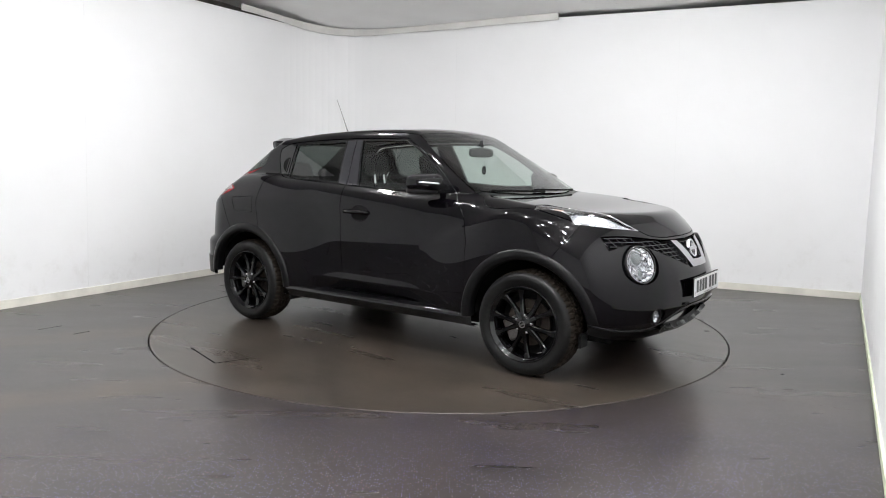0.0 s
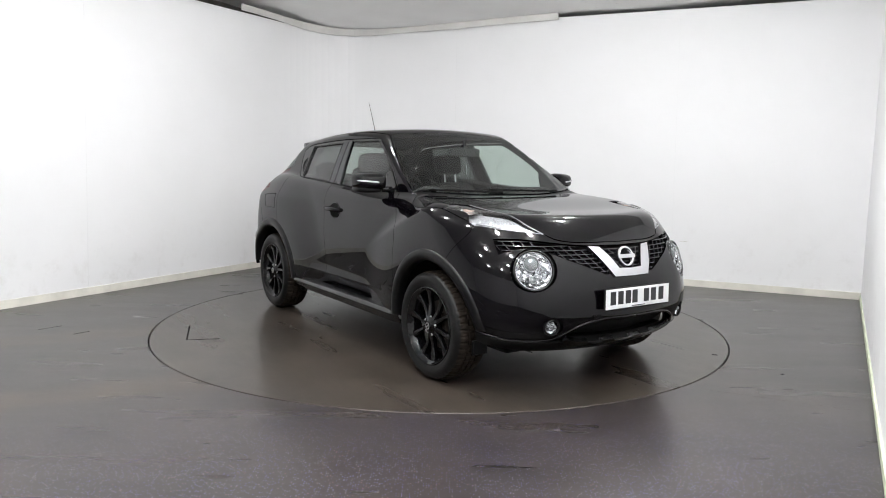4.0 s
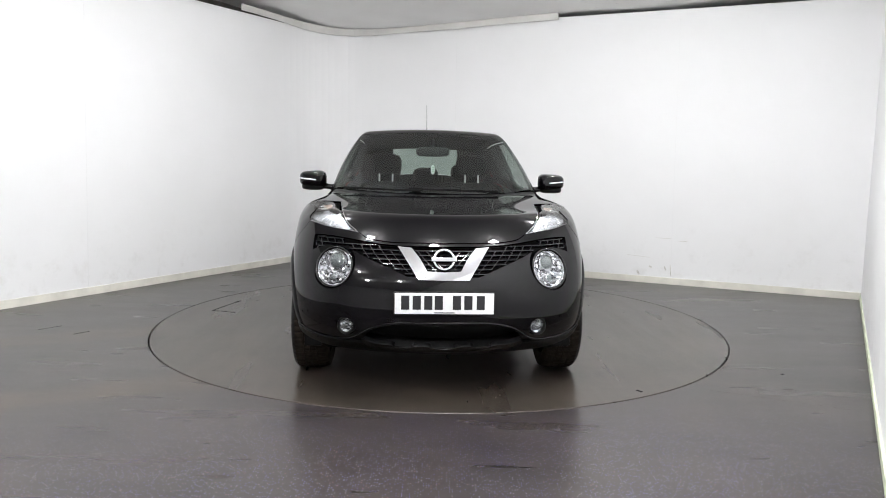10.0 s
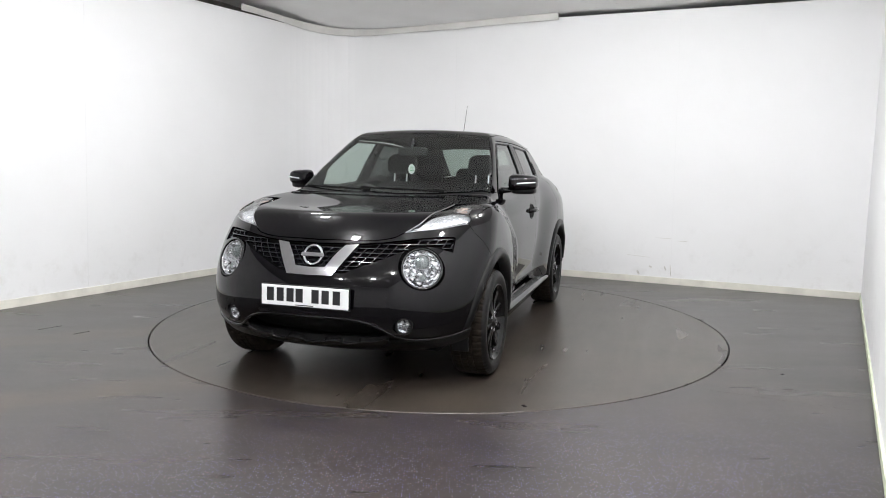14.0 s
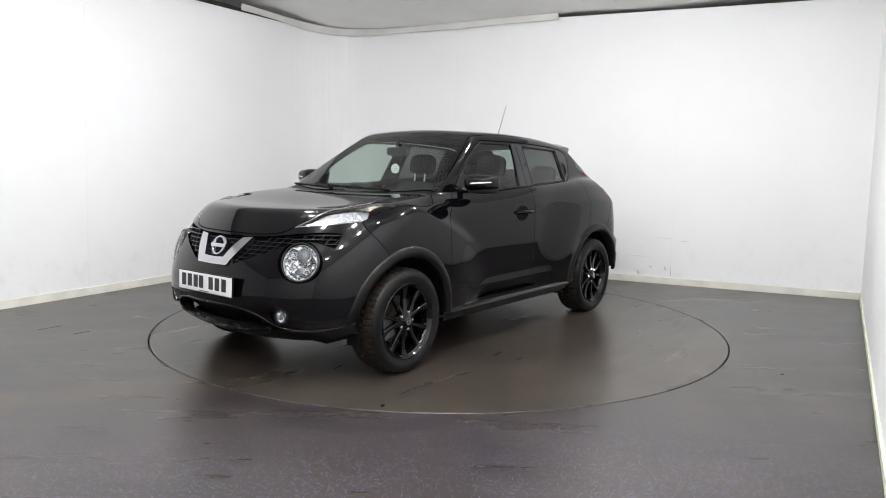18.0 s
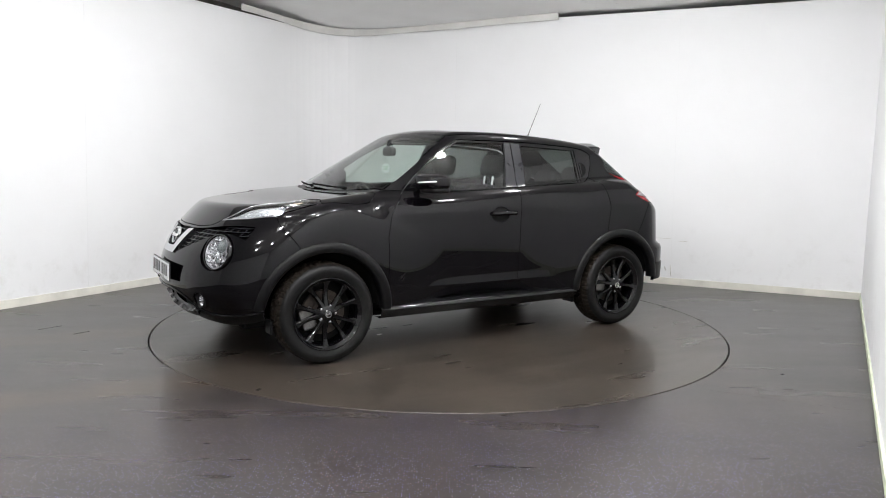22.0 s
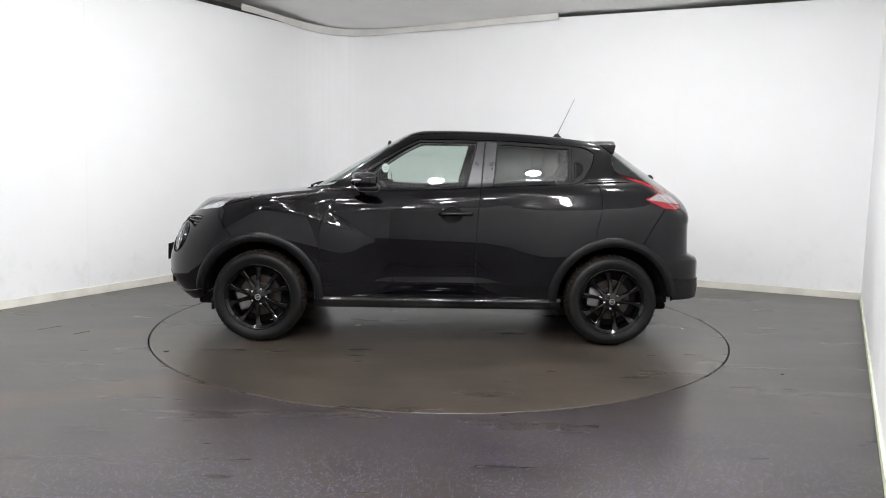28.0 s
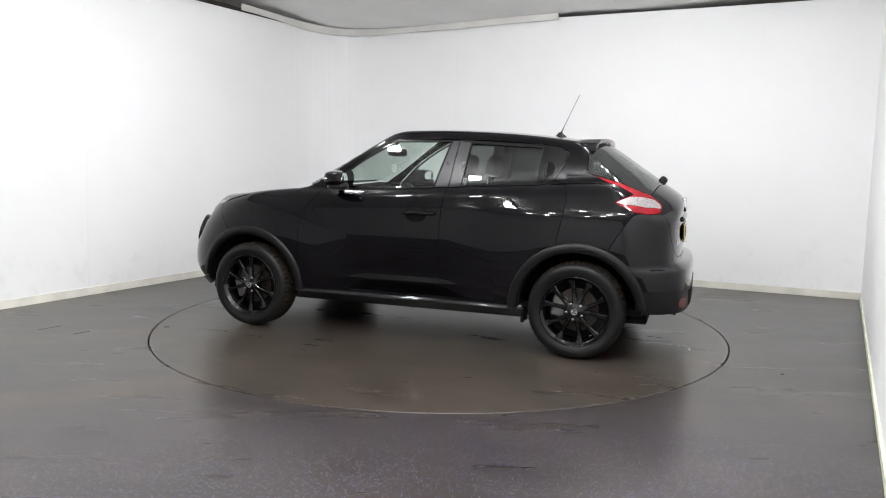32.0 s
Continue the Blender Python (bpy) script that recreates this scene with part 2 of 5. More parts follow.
CREAM = plain("yellowed skirting paint", (0.74, 0.72, 0.65), 0.45, vary=0.12, scale=5)
TAPE = plain("pale green sealing tape", (0.62, 0.66, 0.50), 0.5, vary=0.15, scale=9)
GREEN = plain("green print", (0.12, 0.35, 0.16), 0.6)
REARWALL = plain("off-white painted block wall", (0.84, 0.84, 0.845), 0.7, vary=0.06, scale=3)
PROJECTOR = plain("grey-green projector lens", (0.11, 0.125, 0.125), 0.06, coat=0.6)
GAP_SHADE = plain("dark gap shade", (0.05, 0.045, 0.04), 0.9, vary=0.4, scale=6)
GLOW = glow_material("lit panel diffuser", (0.985, 0.99, 1.0), PANEL_GLOW)


# ------------------------------------------------------------ mesh helpers
def mesh_object(name, verts, faces, material, parent=None, label="", smooth=False):
    me = bpy.data.meshes.new(name)
    me.from_pydata([tuple(map(float, v)) for v in verts], [], [tuple(map(int, f)) for f in faces])
    me.materials.append(material)
    if smooth:
        me.polygons.foreach_set("use_smooth", [True] * len(me.polygons))
    me.update()
    ob = new(name, me)
    if parent is not None:
        ob.parent = parent
    return tagged(ob, label)


def part(name, bm, material, parent=None, label="", smooth=False):
    me = bpy.data.meshes.new(name)
    bm.normal_update()
    bm.to_mesh(me)
    bm.free()
    me.materials.append(material)
    if smooth:
        me.polygons.foreach_set("use_smooth", [True] * len(me.polygons))
    ob = new(name, me)
    if parent is not None:
        ob.parent = parent
    return tagged(ob, label)


def box_bm(x0, x1, y0, y1, z0, z1, bevel=0.0, segs=2):
    bm = bmesh.new()
    bmesh.ops.create_cube(bm, size=1.0)
    for v in bm.verts:
        v.co = Vector(((x0 + x1) / 2 + v.co.x * (x1 - x0), (y0 + y1) / 2 + v.co.y * (y1 - y0), (z0 + z1) / 2 + v.co.z * (z1 - z0)))
    if bevel:
        bmesh.ops.bevel(bm, geom=bm.edges[:], offset=bevel, segments=segs, profile=0.5, affect="EDGES")
    return bm


def turned(bm, m):
    bm.transform(m)
    return bm


def lathe(profile, n=48, axis="y"):
    """profile: (radius, along) pairs turned about an axis."""
    bm = bmesh.new()
    rings = []
    for r, h in profile:
        ring = []
        for i in range(n):
            a = 2 * math.pi * i / n
            c, s = r * math.cos(a), r * math.sin(a)
            ring.append(bm.verts.new((c, h, s) if axis == "y" else ((c, s, h) if axis == "z" else (h, c, s))))
        rings.append(ring)
    for p, q in zip(rings, rings[1:]):
        for i in range(n):
            bm.faces.new((p[i], p[(i + 1) % n], q[(i + 1) % n], q[i]))
    bmesh.ops.recalc_face_normals(bm, faces=bm.faces[:])
    return bm


def tube(path, radius, n=8, caps=True):
    """A round bar along a path of points."""
    bm = bmesh.new()
    rings = []
    pts = [Vector(p) for p in path]
    for i, p in enumerate(pts):
        d = (pts[min(i + 1, len(pts) - 1)] - pts[max(i - 1, 0)]).normalized()
        q = d.to_track_quat("Z", "Y")
        rad = radius[i] if isinstance(radius, (list, tuple)) else radius
        rings.append([bm.verts.new(p + q @ Vector((rad * math.cos(2 * math.pi * k / n), rad * math.sin(2 * math.pi * k / n), 0))) for k in range(n)])
    for p, q in zip(rings, rings[1:]):
        for k in range(n):
            bm.faces.new((p[k], p[(k + 1) % n], q[(k + 1) % n], q[k]))
    if caps:
        bm.faces.new(rings[0][::-1])
        bm.faces.new(rings[-1])
    bmesh.ops.recalc_face_normals(bm, faces=bm.faces[:])
    return bm


# ------------------------------------------------------------ the room
def structure(ob, label):
    return tagged(ob, label, kind="structure")


FOOT_L, FOOT_R = Vector((-3.716, 0.165)), Vector((4.221, 1.305))
DIR_L, DIR_B, DIR_R = Vector((0.4915, 0.8709)), Vector((0.9092, -0.4163)), Vector((0.4787, 0.8780))
CORNER = Vector((-1.575, 3.958))
WALL_TOP, CEIL_Z = 2.955, 3.03


def room_line():
    """The foot of the left wall, the rounded corner and the back wall, as one line."""
    rad = 0.80
    a0, a1 = CORNER - DIR_L * rad, CORNER + DIR_B * rad
    pts = [CORNER - DIR_L * 5.3, CORNER - DIR_L * 3.0]
    for i in range(15):
        t = i / 14
        pts.append(a0 * (1 - t) ** 2 + CORNER * 2 * t * (1 - t) + a1 * t * t)
    pts += [CORNER + DIR_B * 2.5, CORNER + DIR_B * 4.5, FOOT_R.copy()]
    return pts


EDGE_U = (-2.5, -1.6, -1.35, -0.87, -0.345, 0.04, 0.19, 0.75, 1.09, 1.86, 2.57, 3.25, 4.3)
EDGE_TOP = (3.06, 3.039, 3.031, 3.02, 2.998, 2.979, 2.970, 2.954, 2.948, 2.963, 2.985, 2.999, 3.02)
EDGE_LOW = (2.97, 2.966, 2.966, 2.953, 2.908, 2.888, 2.882, 2.873, 2.882, 2.890, 2.912, 2.922, 2.94)
ROOF_U = (-2.5, -1.6, -1.29, -0.81, -0.30, 0.04, 0.75, 1.09, 1.86, 2.57, 3.25, 3.55, 4.0, 5.0)
ROOF_Z = (3.13, 3.12, 3.109, 3.095, 3.03, 2.986, 2.958, 2.953, 2.968, 2.990, 3.008, 3.0, 2.99, 3.02)


def edge_u(p):
    """Length along the walls from the corner: below zero on one wall, above it on the other; and the distance from them."""
    v = Vector((p[0], p[1])) - CORNER
    dl, db = abs(v.x * DIR_L.y - v.y * DIR_L.x), abs(v.x * DIR_B.y - v.y * DIR_B.x)
    ul, ub = v.dot(DIR_L), v.dot(DIR_B)
    w = dl / (dl + db + 1e-6)
    return ul * (1 - w) + ub * w, min(dl, db)


def sag(p):
    """How far the uneven ceiling hangs down along the walls."""
    u, d = edge_u(p)
    return (3.03 - float(np.interp(u, ROOF_U, ROOF_Z))) * math.exp(-((d / 1.1) ** 2))


def ribbon(line, z0, z1, thick, inset=0.0, hang=False):
    """A band along a line: its face stands `inset` metres in front of the line, and it is `thick` deep."""
    bm = bmesh.new()
    rows = []
    for i, p in enumerate(line):
        d = (line[min(i + 1, len(line) - 1)] - line[max(i - 1, 0)]).normalized()
        n = Vector((d.y, -d.x))
        f, k = p + n * inset, p + n * (inset - thick)
        a, b = z0, z1
        if hang:
            a, b = (float(np.interp(edge_u(p)[0], EDGE_U, e)) for e in (EDGE_LOW, EDGE_TOP))
        rows.append([bm.verts.new((f.x, f.y, a)), bm.verts.new((f.x, f.y, b)), bm.verts.new((k.x, k.y, b)), bm.verts.new((k.x, k.y, a))])
    for p, q in zip(rows, rows[1:]):
        for k in range(4):
            bm.faces.new((p[k], q[k], q[(k + 1) % 4], p[(k + 1) % 4]))
    bm.faces.new(rows[0])
    bm.faces.new(rows[-1][::-1])
    bmesh.ops.recalc_face_normals(bm, faces=bm.faces[:])
    return bm


def cut_line(line, s0, s1):
    """The stretch of a line between two lengths along it."""
    out, s = [], 0.0
    for p, q in zip(line, line[1:]):
        l = (q - p).length
        for k in range(12):
            u = s + l * k / 12
            if s0 <= u <= s1:
                out.append(p.lerp(q, k / 12))
        s += l
    return out


LINE = room_line()
END_R = FOOT_R - DIR_R * 10.5
END_L = CORNER - DIR_L * 11.5
MID_R = FOOT_R - DIR_R * 5.8
structure(part("wall_left_and_back", ribbon(LINE, 0.0, WALL_TOP, 0.12), WALL), "white painted board wall with a rounded corner, scuffed near the floor")
def wall_mark(name, u0, z0, u1, z1, wide, material, along, parent):
    """A thin mark on a wall, between two points given by length from the corner and height."""
    n = Vector((along.y, -along.x))
    d = Vector((u1 - u0, z1 - z0)).normalized() * wide / 2
    bm = bmesh.new()
    rings = []
    for out in (-0.002, 0.0012):
        ring = []
        for u, z in ((u0 + d.y, z0 - d.x), (u1 + d.y, z1 - d.x), (u1 - d.y, z1 + d.x), (u0 - d.y, z0 + d.x)):
            p = CORNER + along * u + n * out
            ring.append(bm.verts.new((p.x, p.y, z)))
        rings.append(ring)
    bm.faces.new(rings[1])
    for k in range(4):
        bm.faces.new((rings[0][k], rings[0][(k + 1) % 4], rings[1][(k + 1) % 4], rings[1][k]))
    bmesh.ops.recalc_face_normals(bm, faces=bm.faces[:])
    return part(name, bm, material, parent)


main_wall = bpy.data.objects["wall_left_and_back"]
SCUFF = plain("grey scuff", (0.64, 0.62, 0.59), 0.8, vary=0.3, scale=60)
SEAM = plain("filled board joint", (0.83, 0.83, 0.83), 0.7, vary=0.03)
for u0, z0, u1, z1, wide in ((4.361, 0.509, 4.512, 0.505, 0.004), (4.596, 0.485, 4.685, 0.485, 0.005), (4.297, 0.188, 4.323, 0.171, 0.018), (4.462, 0.194, 4.476, 0.151, 0.014),
                             (4.521, 0.211, 4.533, 0.092, 0.010), (4.164, 0.126, 4.19, 0.09, 0.02), (4.05, 0.30, 4.30, 0.285, 0.003)):
    wall_mark("scuff", u0, z0, u1, z1, wide, SCUFF, DIR_B, main_wall)
wall_mark("board_joint", 4.53, 0.08, 4.49, 2.90, 0.004, SEAM, DIR_B, main_wall)
wall_mark("board_joint", 1.9, 0.08, 1.9, 2.86, 0.004, SEAM, DIR_B, main_wall)
wall_mark("board_joint", -3.53, 0.08, -3.46, 2.90, 0.005, SEAM, DIR_L, main_wall)
structure(part("wall_right", ribbon([FOOT_R, MID_R], 0.0, CEIL_Z, 0.12), WALL), "plain white painted wall with a taped foot")
structure(part("wall_behind", ribbon([MID_R, END_R, END_L, LINE[0]], 0.0, CEIL_Z, 0.12), REARWALL), "plain off-white wall round the camera's end of the bay")
structure(part("baseboard", ribbon(LINE, 0.0, 0.072, 0.016, 0.016), CREAM), "off-white painted skirting board, yellowed with age")
structure(part("baseboard", ribbon([FOOT_R - DIR_R * 0.03, MID_R], 0.0, 0.05, 0.012, 0.012), TAPE), "pale green sealing tape along the foot of the wall")
structure(part("trim", ribbon(cut_line(LINE, 3.60, 8.36), 2.952, 3.035, 0.02, 0.055, True), EDGING), "white flexible edging strip under the ceiling")
# set-back band, coloured dark for the shade in the gap above the boards
structure(part("trim", ribbon(LINE, CEIL_Z - 0.001, CEIL_Z + 0.25, 0.1, -0.35), GAP_SHADE), "dark-coloured band for the shade in the gap above the wall boards")


def ceiling_mesh():
    bm = bmesh.new()
    xs = [-9 + 0.25 * i for i in range(65)]
    ys = [-9.5 + 0.25 * i for i in range(60)]
    grid = [[bm.verts.new((x, y, CEIL_Z - sag((x, y)) + 0.003 * noise.noise(Vector((x * 0.7, y * 0.7, 0))))) for y in ys] for x in xs]
    for i in range(len(xs) - 1):
        for j in range(len(ys) - 1):
            bm.faces.new((grid[i][j], grid[i][j + 1], grid[i + 1][j + 1], grid[i + 1][j]))
    top = bmesh.ops.extrude_face_region(bm, geom=bm.faces[:])
    for v in top["geom"]:
        if isinstance(v, bmesh.types.BMVert):
            v.co.z += 0.2
    return bm


structure(part("ceiling", ceiling_mesh(), CEILING, smooth=True), "bare grey concrete ceiling with pits and stains")

RADIUS = 2.226


def floor_mesh():
    bm = bmesh.new()
    n = 192
    def ring(r, z):
        return [bm.verts.new((r * math.cos(2 * math.pi * i / n), r * math.sin(2 * math.pi * i / n), z)) for i in range(n)]
    rings = [ring(RADIUS - 0.05, -0.06), ring(RADIUS + 0.004, -0.06), ring(RADIUS + 0.004, -0.003), ring(RADIUS + 0.007, 0.0), ring(3.2, 0), ring(6, 0), ring(14, 0)]
    for p, q in zip(rings, rings[1:]):
        for i in range(n):
            bm.faces.new((p[i], p[(i + 1) % n], q[(i + 1) % n], q[i]))
    bmesh.ops.recalc_face_normals(bm, faces=bm.faces[:])
    for f in bm.faces:
        if f.normal.z < -0.5:
            f.normal_flip()
    return bm


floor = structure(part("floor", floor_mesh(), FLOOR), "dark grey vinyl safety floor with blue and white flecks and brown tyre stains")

turntable = tagged(new("turntable"), "round dark vinyl-covered turntable set flush in the floor", "turntable")
part("disc", lathe([(0.0001, 0.0), (1.1, 0.0), (RADIUS - 0.008, 0.0), (RADIUS - 0.005, -0.003), (RADIUS - 0.005, -0.04), (0.0001, -0.04)], 192, "z"), DISC, turntable, "worn dark brown-grey vinyl disc")


def slit(name, p, q, wide, material, parent, z=0.0):
    p, q = Vector(p), Vector(q)
    n = (q - p).normalized()
    n = Vector((-n.y, n.x)) * wide / 2
    bm = bmesh.new()
    lo = [bm.verts.new((*v, z - 0.001)) for v in (p - n, q - n, q + n, p + n)]
    hi = [bm.verts.new((*v, z + 0.0015)) for v in (p - n, q - n, q + n, p + n)]
    bm.faces.new(hi)
    bm.faces.new(lo[::-1])
    for k in range(4):
        bm.faces.new((lo[k], lo[(k + 1) % 4], hi[(k + 1) % 4], hi[k]))
    bmesh.ops.recalc_face_normals(bm, faces=bm.faces[:])
    return part(name, bm, material, parent)


def disc_at(x, y):
    return (x - AXLE[0], y - AXLE[1])


slit("hatch_cut", disc_at(-0.86, -1.70), disc_at(-0.415, -1.84), 0.012, BLACK, turntable)
slit("hatch_cut", disc_at(-0.415, -1.84), disc_at(-0.335, -1.63), 0.010, BLACK, turntable)
for p, q, w in (((1.59, -1.75), (2.25, -2.06), 0.0022),):
    slit("floor_seam", p, q, w, DISC, floor, -0.001)
slit("scuff", disc_at(1.80, 1.15), disc_at(1.83, 1.172), 0.02, BLACK, turntable)
slit("paper_scrap", (0.63, 0.185), (0.67, 0.205), 0.022, WHITE, turntable)
slit("paper_scrap", (-1.955, 0.13), (-1.958, 0.18), 0.008, WHITE, turntable)
slit("smear", (-1.76, -0.13), (-1.64, -0.15), 0.012, BLACK, turntable, -0.0005)
for p, q, w in (((-3.007, -0.536), (-2.902, -0.395), 0.008), ((-2.684, -0.657), (-2.614, -0.562), 0.012), ((2.17, -1.40), (2.195, -1.395), 0.016)):
    ob = slit("floor_cut", p, q, w, BLACK, floor)


def ceiling_light(x, y, turn):
    thing = tagged(new("ceiling_light"), "flat square white ceiling light panel, lit, out of view", "ceiling light", "ceiling lights over the turntable")
    thing.matrix_basis = pose(x, y, CEIL_Z - 0.02, 0, 0, turn)
    part("frame", box_bm(-0.085, 0.085, -0.085, 0.085, -0.03, 0.04, 0.006), WHITE, thing, "white metal frame")
    part("diffuser", box_bm(-0.065, 0.065, -0.065, 0.065, -0.076, -0.031), GLOW, thing, "glowing white diffuser")
    return thing


# ------------------------------------------------------------ the car's outer surface
# x forward, y to the car's left, z up; the origin lies between the axles on the ground.
AXLE_X, HUB_Z, TYRE_R = 1.265, 0.327, 0.327


def smax(a, b, k):
    h = np.maximum(k - np.abs(a - b), 0.0) / k
    return np.maximum(a, b) + h * h * k * 0.25


def smin(a, b, k):
    return -smax(-a, -b, k)


def pos(v):
    return np.maximum(v, 0.0)


# what shapes it: nose, tail, bonnet, back, glasshouse, screen, roof (n_, t_, b_, h_, g_, w_, r_)
K = dict(flank=0.838, front=0.884, rear=0.884, n_x=2.0922, n_up=1.18, n_low=3.6, n_plan=0.341, n_round=0.36,
         t_x=-1.9, t_plan=0.06, t_six=0.33, t_round=0.15, b_z=1.084, b_one=0.0875, b_two=0.156, b_side=0.015,
         d_z=1.112, d_one=0.06, h_z=1.419, h_one=0.685, h_plan=0.514, bump_x=-1.985, bump_plan=0.06,
         g_y=0.73, g_one=0.357, g_two=0.23, g_rear=0.019, g_front=0.07, w_z=1.066, w_one=0.583, w_plan=0.226,
         r_z=1.5537, r_two=0.0647, r_side=0.087)


def body(x, y, z):
    """Below zero inside the car."""
    a = np.abs(y)
    a2 = a * a
    # flanks: doors, then the bulges over the wheels
    edge = z - 0.955 + 0.03 * (x - 0.3)
    rise = np.clip((z - 0.70) / 0.26, 0.0, 1.0)
    tuck = 0.74 - z
    tuck = 0.5 * (tuck + np.sqrt(tuck * tuck + 0.012))
    ledge = 1.0 - np.clip((z - 0.43) / 0.085, 0.0, 1.0)
    flare = 0.016 * ledge * ledge - 0.45 * pos(0.43 - z)
    door = K["flank"] - 0.012 * rise * rise * (3 - 2 * rise) - 0.15 * (edge + np.sqrt(edge * edge + 0.0001)) - 0.030 * pos(np.abs(x) - 0.2) ** 2
    door = door - 0.03 * tuck - 0.03 * tuck * tuck + flare * np.exp(-(((x + 0.03) / 0.58) ** 4))
    rf = np.sqrt((x - AXLE_X) ** 2 + (z - HUB_Z) ** 2 + 1e-6)
    rr = np.sqrt((x + AXLE_X) ** 2 + (z - HUB_Z) ** 2 + 1e-6)
    crest = z - (0.835 + 0.42 * (np.minimum(x, 1.35) - 0.706))
    front = K["front"] - 0.46 * pos(rf - 0.42) ** 2 - 0.30 * (crest + np.sqrt(crest * crest + 0.0002)) * np.clip((1.75 - x) / 0.4, 0.0, 1.0)
    fold = z - 0.975 - 0.02 * np.clip(-0.9 - x, -0.4, 0.4)
    rear = K["rear"] - 0.38 * pos(rr - 0.42) ** 2 - 0.22 * (fold + np.sqrt(fold * fold + 0.0003))
    flank = smax(smax(door, front, 0.08), rear, 0.08) - 0.004 - 0.075 * tuck
    side = a - flank
    # nose and tail
    nose = x - (K["n_x"] - K["n_up"] * pos(z - 0.5) ** 2 - K["n_low"] * pos(0.48 - z) ** 2 - K["n_plan"] * a2)
    tail = (K["t_x"] - 0.10 * pos(1.0 - z) ** 2 + K["t_plan"] * a2 + K["t_six"] * a2 * a2 * a2) - x
    # bonnet and the shoulder under the side windows
    u = x - 1.0
    bonnet = K["b_z"] - K["b_one"] * u - K["b_two"] * u * u - K["b_side"] * a2
    deck = K["d_z"] - K["d_one"] * x - 0.25 * pos(-1.2 - x) ** 2
    top = z - smax(bonnet, deck, 0.04)
    back = z - (K["h_z"] + K["h_one"] * (x - K["h_plan"] * a2 + 1.40))
    low = 0.235 - z
    f = smax(side, nose, K["n_round"])
    f = smax(f, tail, K["t_round"])
    f = smax(f, top, 0.10 - 0.072 * np.clip((x - 1.45) / 0.35, 0.0, 1.0))
    f = smax(f, back, 0.04)
    f = smax(f, low, 0.05)
    # rear bumper
    b = smax(smax(a - flank - 0.004, (K["bump_x"] + K["bump_plan"] * a2 + 0.30 * a2 * a2 * a2 + 0.9 * pos(0.42 - z) ** 2) - x, 0.18), z - 0.645, 0.05)
    b = smax(smax(b, x + 1.2, 0.02), 0.235 - z, 0.05)
    f = smin(f, b, 0.02)
    # glasshouse
    gs = a - (K["g_y"] - K["g_one"] * (z - 1.10) - K["g_two"] * pos(z - 1.1) ** 2 - K["g_rear"] * pos(-0.25 - x) ** 2 - K["g_front"] * pos(x - 0.2) ** 2)
    ws = z - (K["w_z"] + K["w_one"] * (1.02 - x - K["w_plan"] * a2))
    roof = z - (K["r_z"] - K["r_two"] * (x + 0.15) ** 2 - K["r_side"] * a2)
    g = smax(ws, roof, 0.05)
    g = smax(g, gs, 0.05)
    g = smax(g, back, 0.03)
    g = smax(smax(g, tail, 0.05), 0.9 - z, 0.02)
    return smin(f, g, 0.025)


def body_normal(p):
    e = 1e-3
    x, y, z = p[:, 0], p[:, 1], p[:, 2]
    g = np.stack([body(x + e, y, z) - body(x - e, y, z), body(x, y + e, z) - body(x, y - e, z), body(x, y, z + e) - body(x, y, z - e)], -1)
    return g / (np.linalg.norm(g, axis=1, keepdims=True) + 1e-12)


def settle(p, n=8):
    """Move points onto the surface."""
    p = np.array(p, float)
    for _ in range(n):
        e = 1e-3
        x, y, z = p[:, 0], p[:, 1], p[:, 2]
        f = body(x, y, z)
        g = np.stack([body(x + e, y, z) - body(x - e, y, z), body(x, y + e, z) - body(x, y - e, z), body(x, y, z + e) - body(x, y, z - e)], -1) / (2 * e)
        p = p - g * (f / np.maximum((g * g).sum(1), 0.2))[:, None]
    return p


# ways to unroll the surface: point -> flat, and flat -> ray (start, direction, length)
def flat_of(way, p):
    if way == "side":
        return np.stack([p[:, 0], p[:, 2]], -1)
    if way == "top":
        return np.stack([p[:, 0], p[:, 1]], -1)
    if way == "roll":
        return np.stack([p[:, 0], 0.6 * np.arctan2(p[:, 2] - 0.65, p[:, 1] - 0.25)], -1)
    c = 1.15 if way == "front" else -1.15
    return np.stack([0.85 * np.arctan2(p[:, 1], (p[:, 0] - c) * np.sign(c)), p[:, 2]], -1)


def ray_of(way, q):
    n = len(q)
    o = np.zeros((n, 3))
    d = np.zeros((n, 3))
    if way == "side":
        o[:, 0], o[:, 2], d[:, 1] = q[:, 0], q[:, 1], 1
    elif way == "top":
        o[:, 0], o[:, 1], o[:, 2], d[:, 2] = q[:, 0], q[:, 1], 0.6, 1
    elif way == "roll":
        o[:, 0], o[:, 1], o[:, 2] = q[:, 0], 0.25, 0.65
        d[:, 1], d[:, 2] = np.cos(q[:, 1] / 0.6), np.sin(q[:, 1] / 0.6)
    else:
        s = 1.0 if way == "front" else -1.0
        o[:, 0], o[:, 2] = 1.15 * s, q[:, 1]
        d[:, 0], d[:, 1] = s * np.cos(q[:, 0] / 0.85), np.sin(q[:, 0] / 0.85)
    return o, d


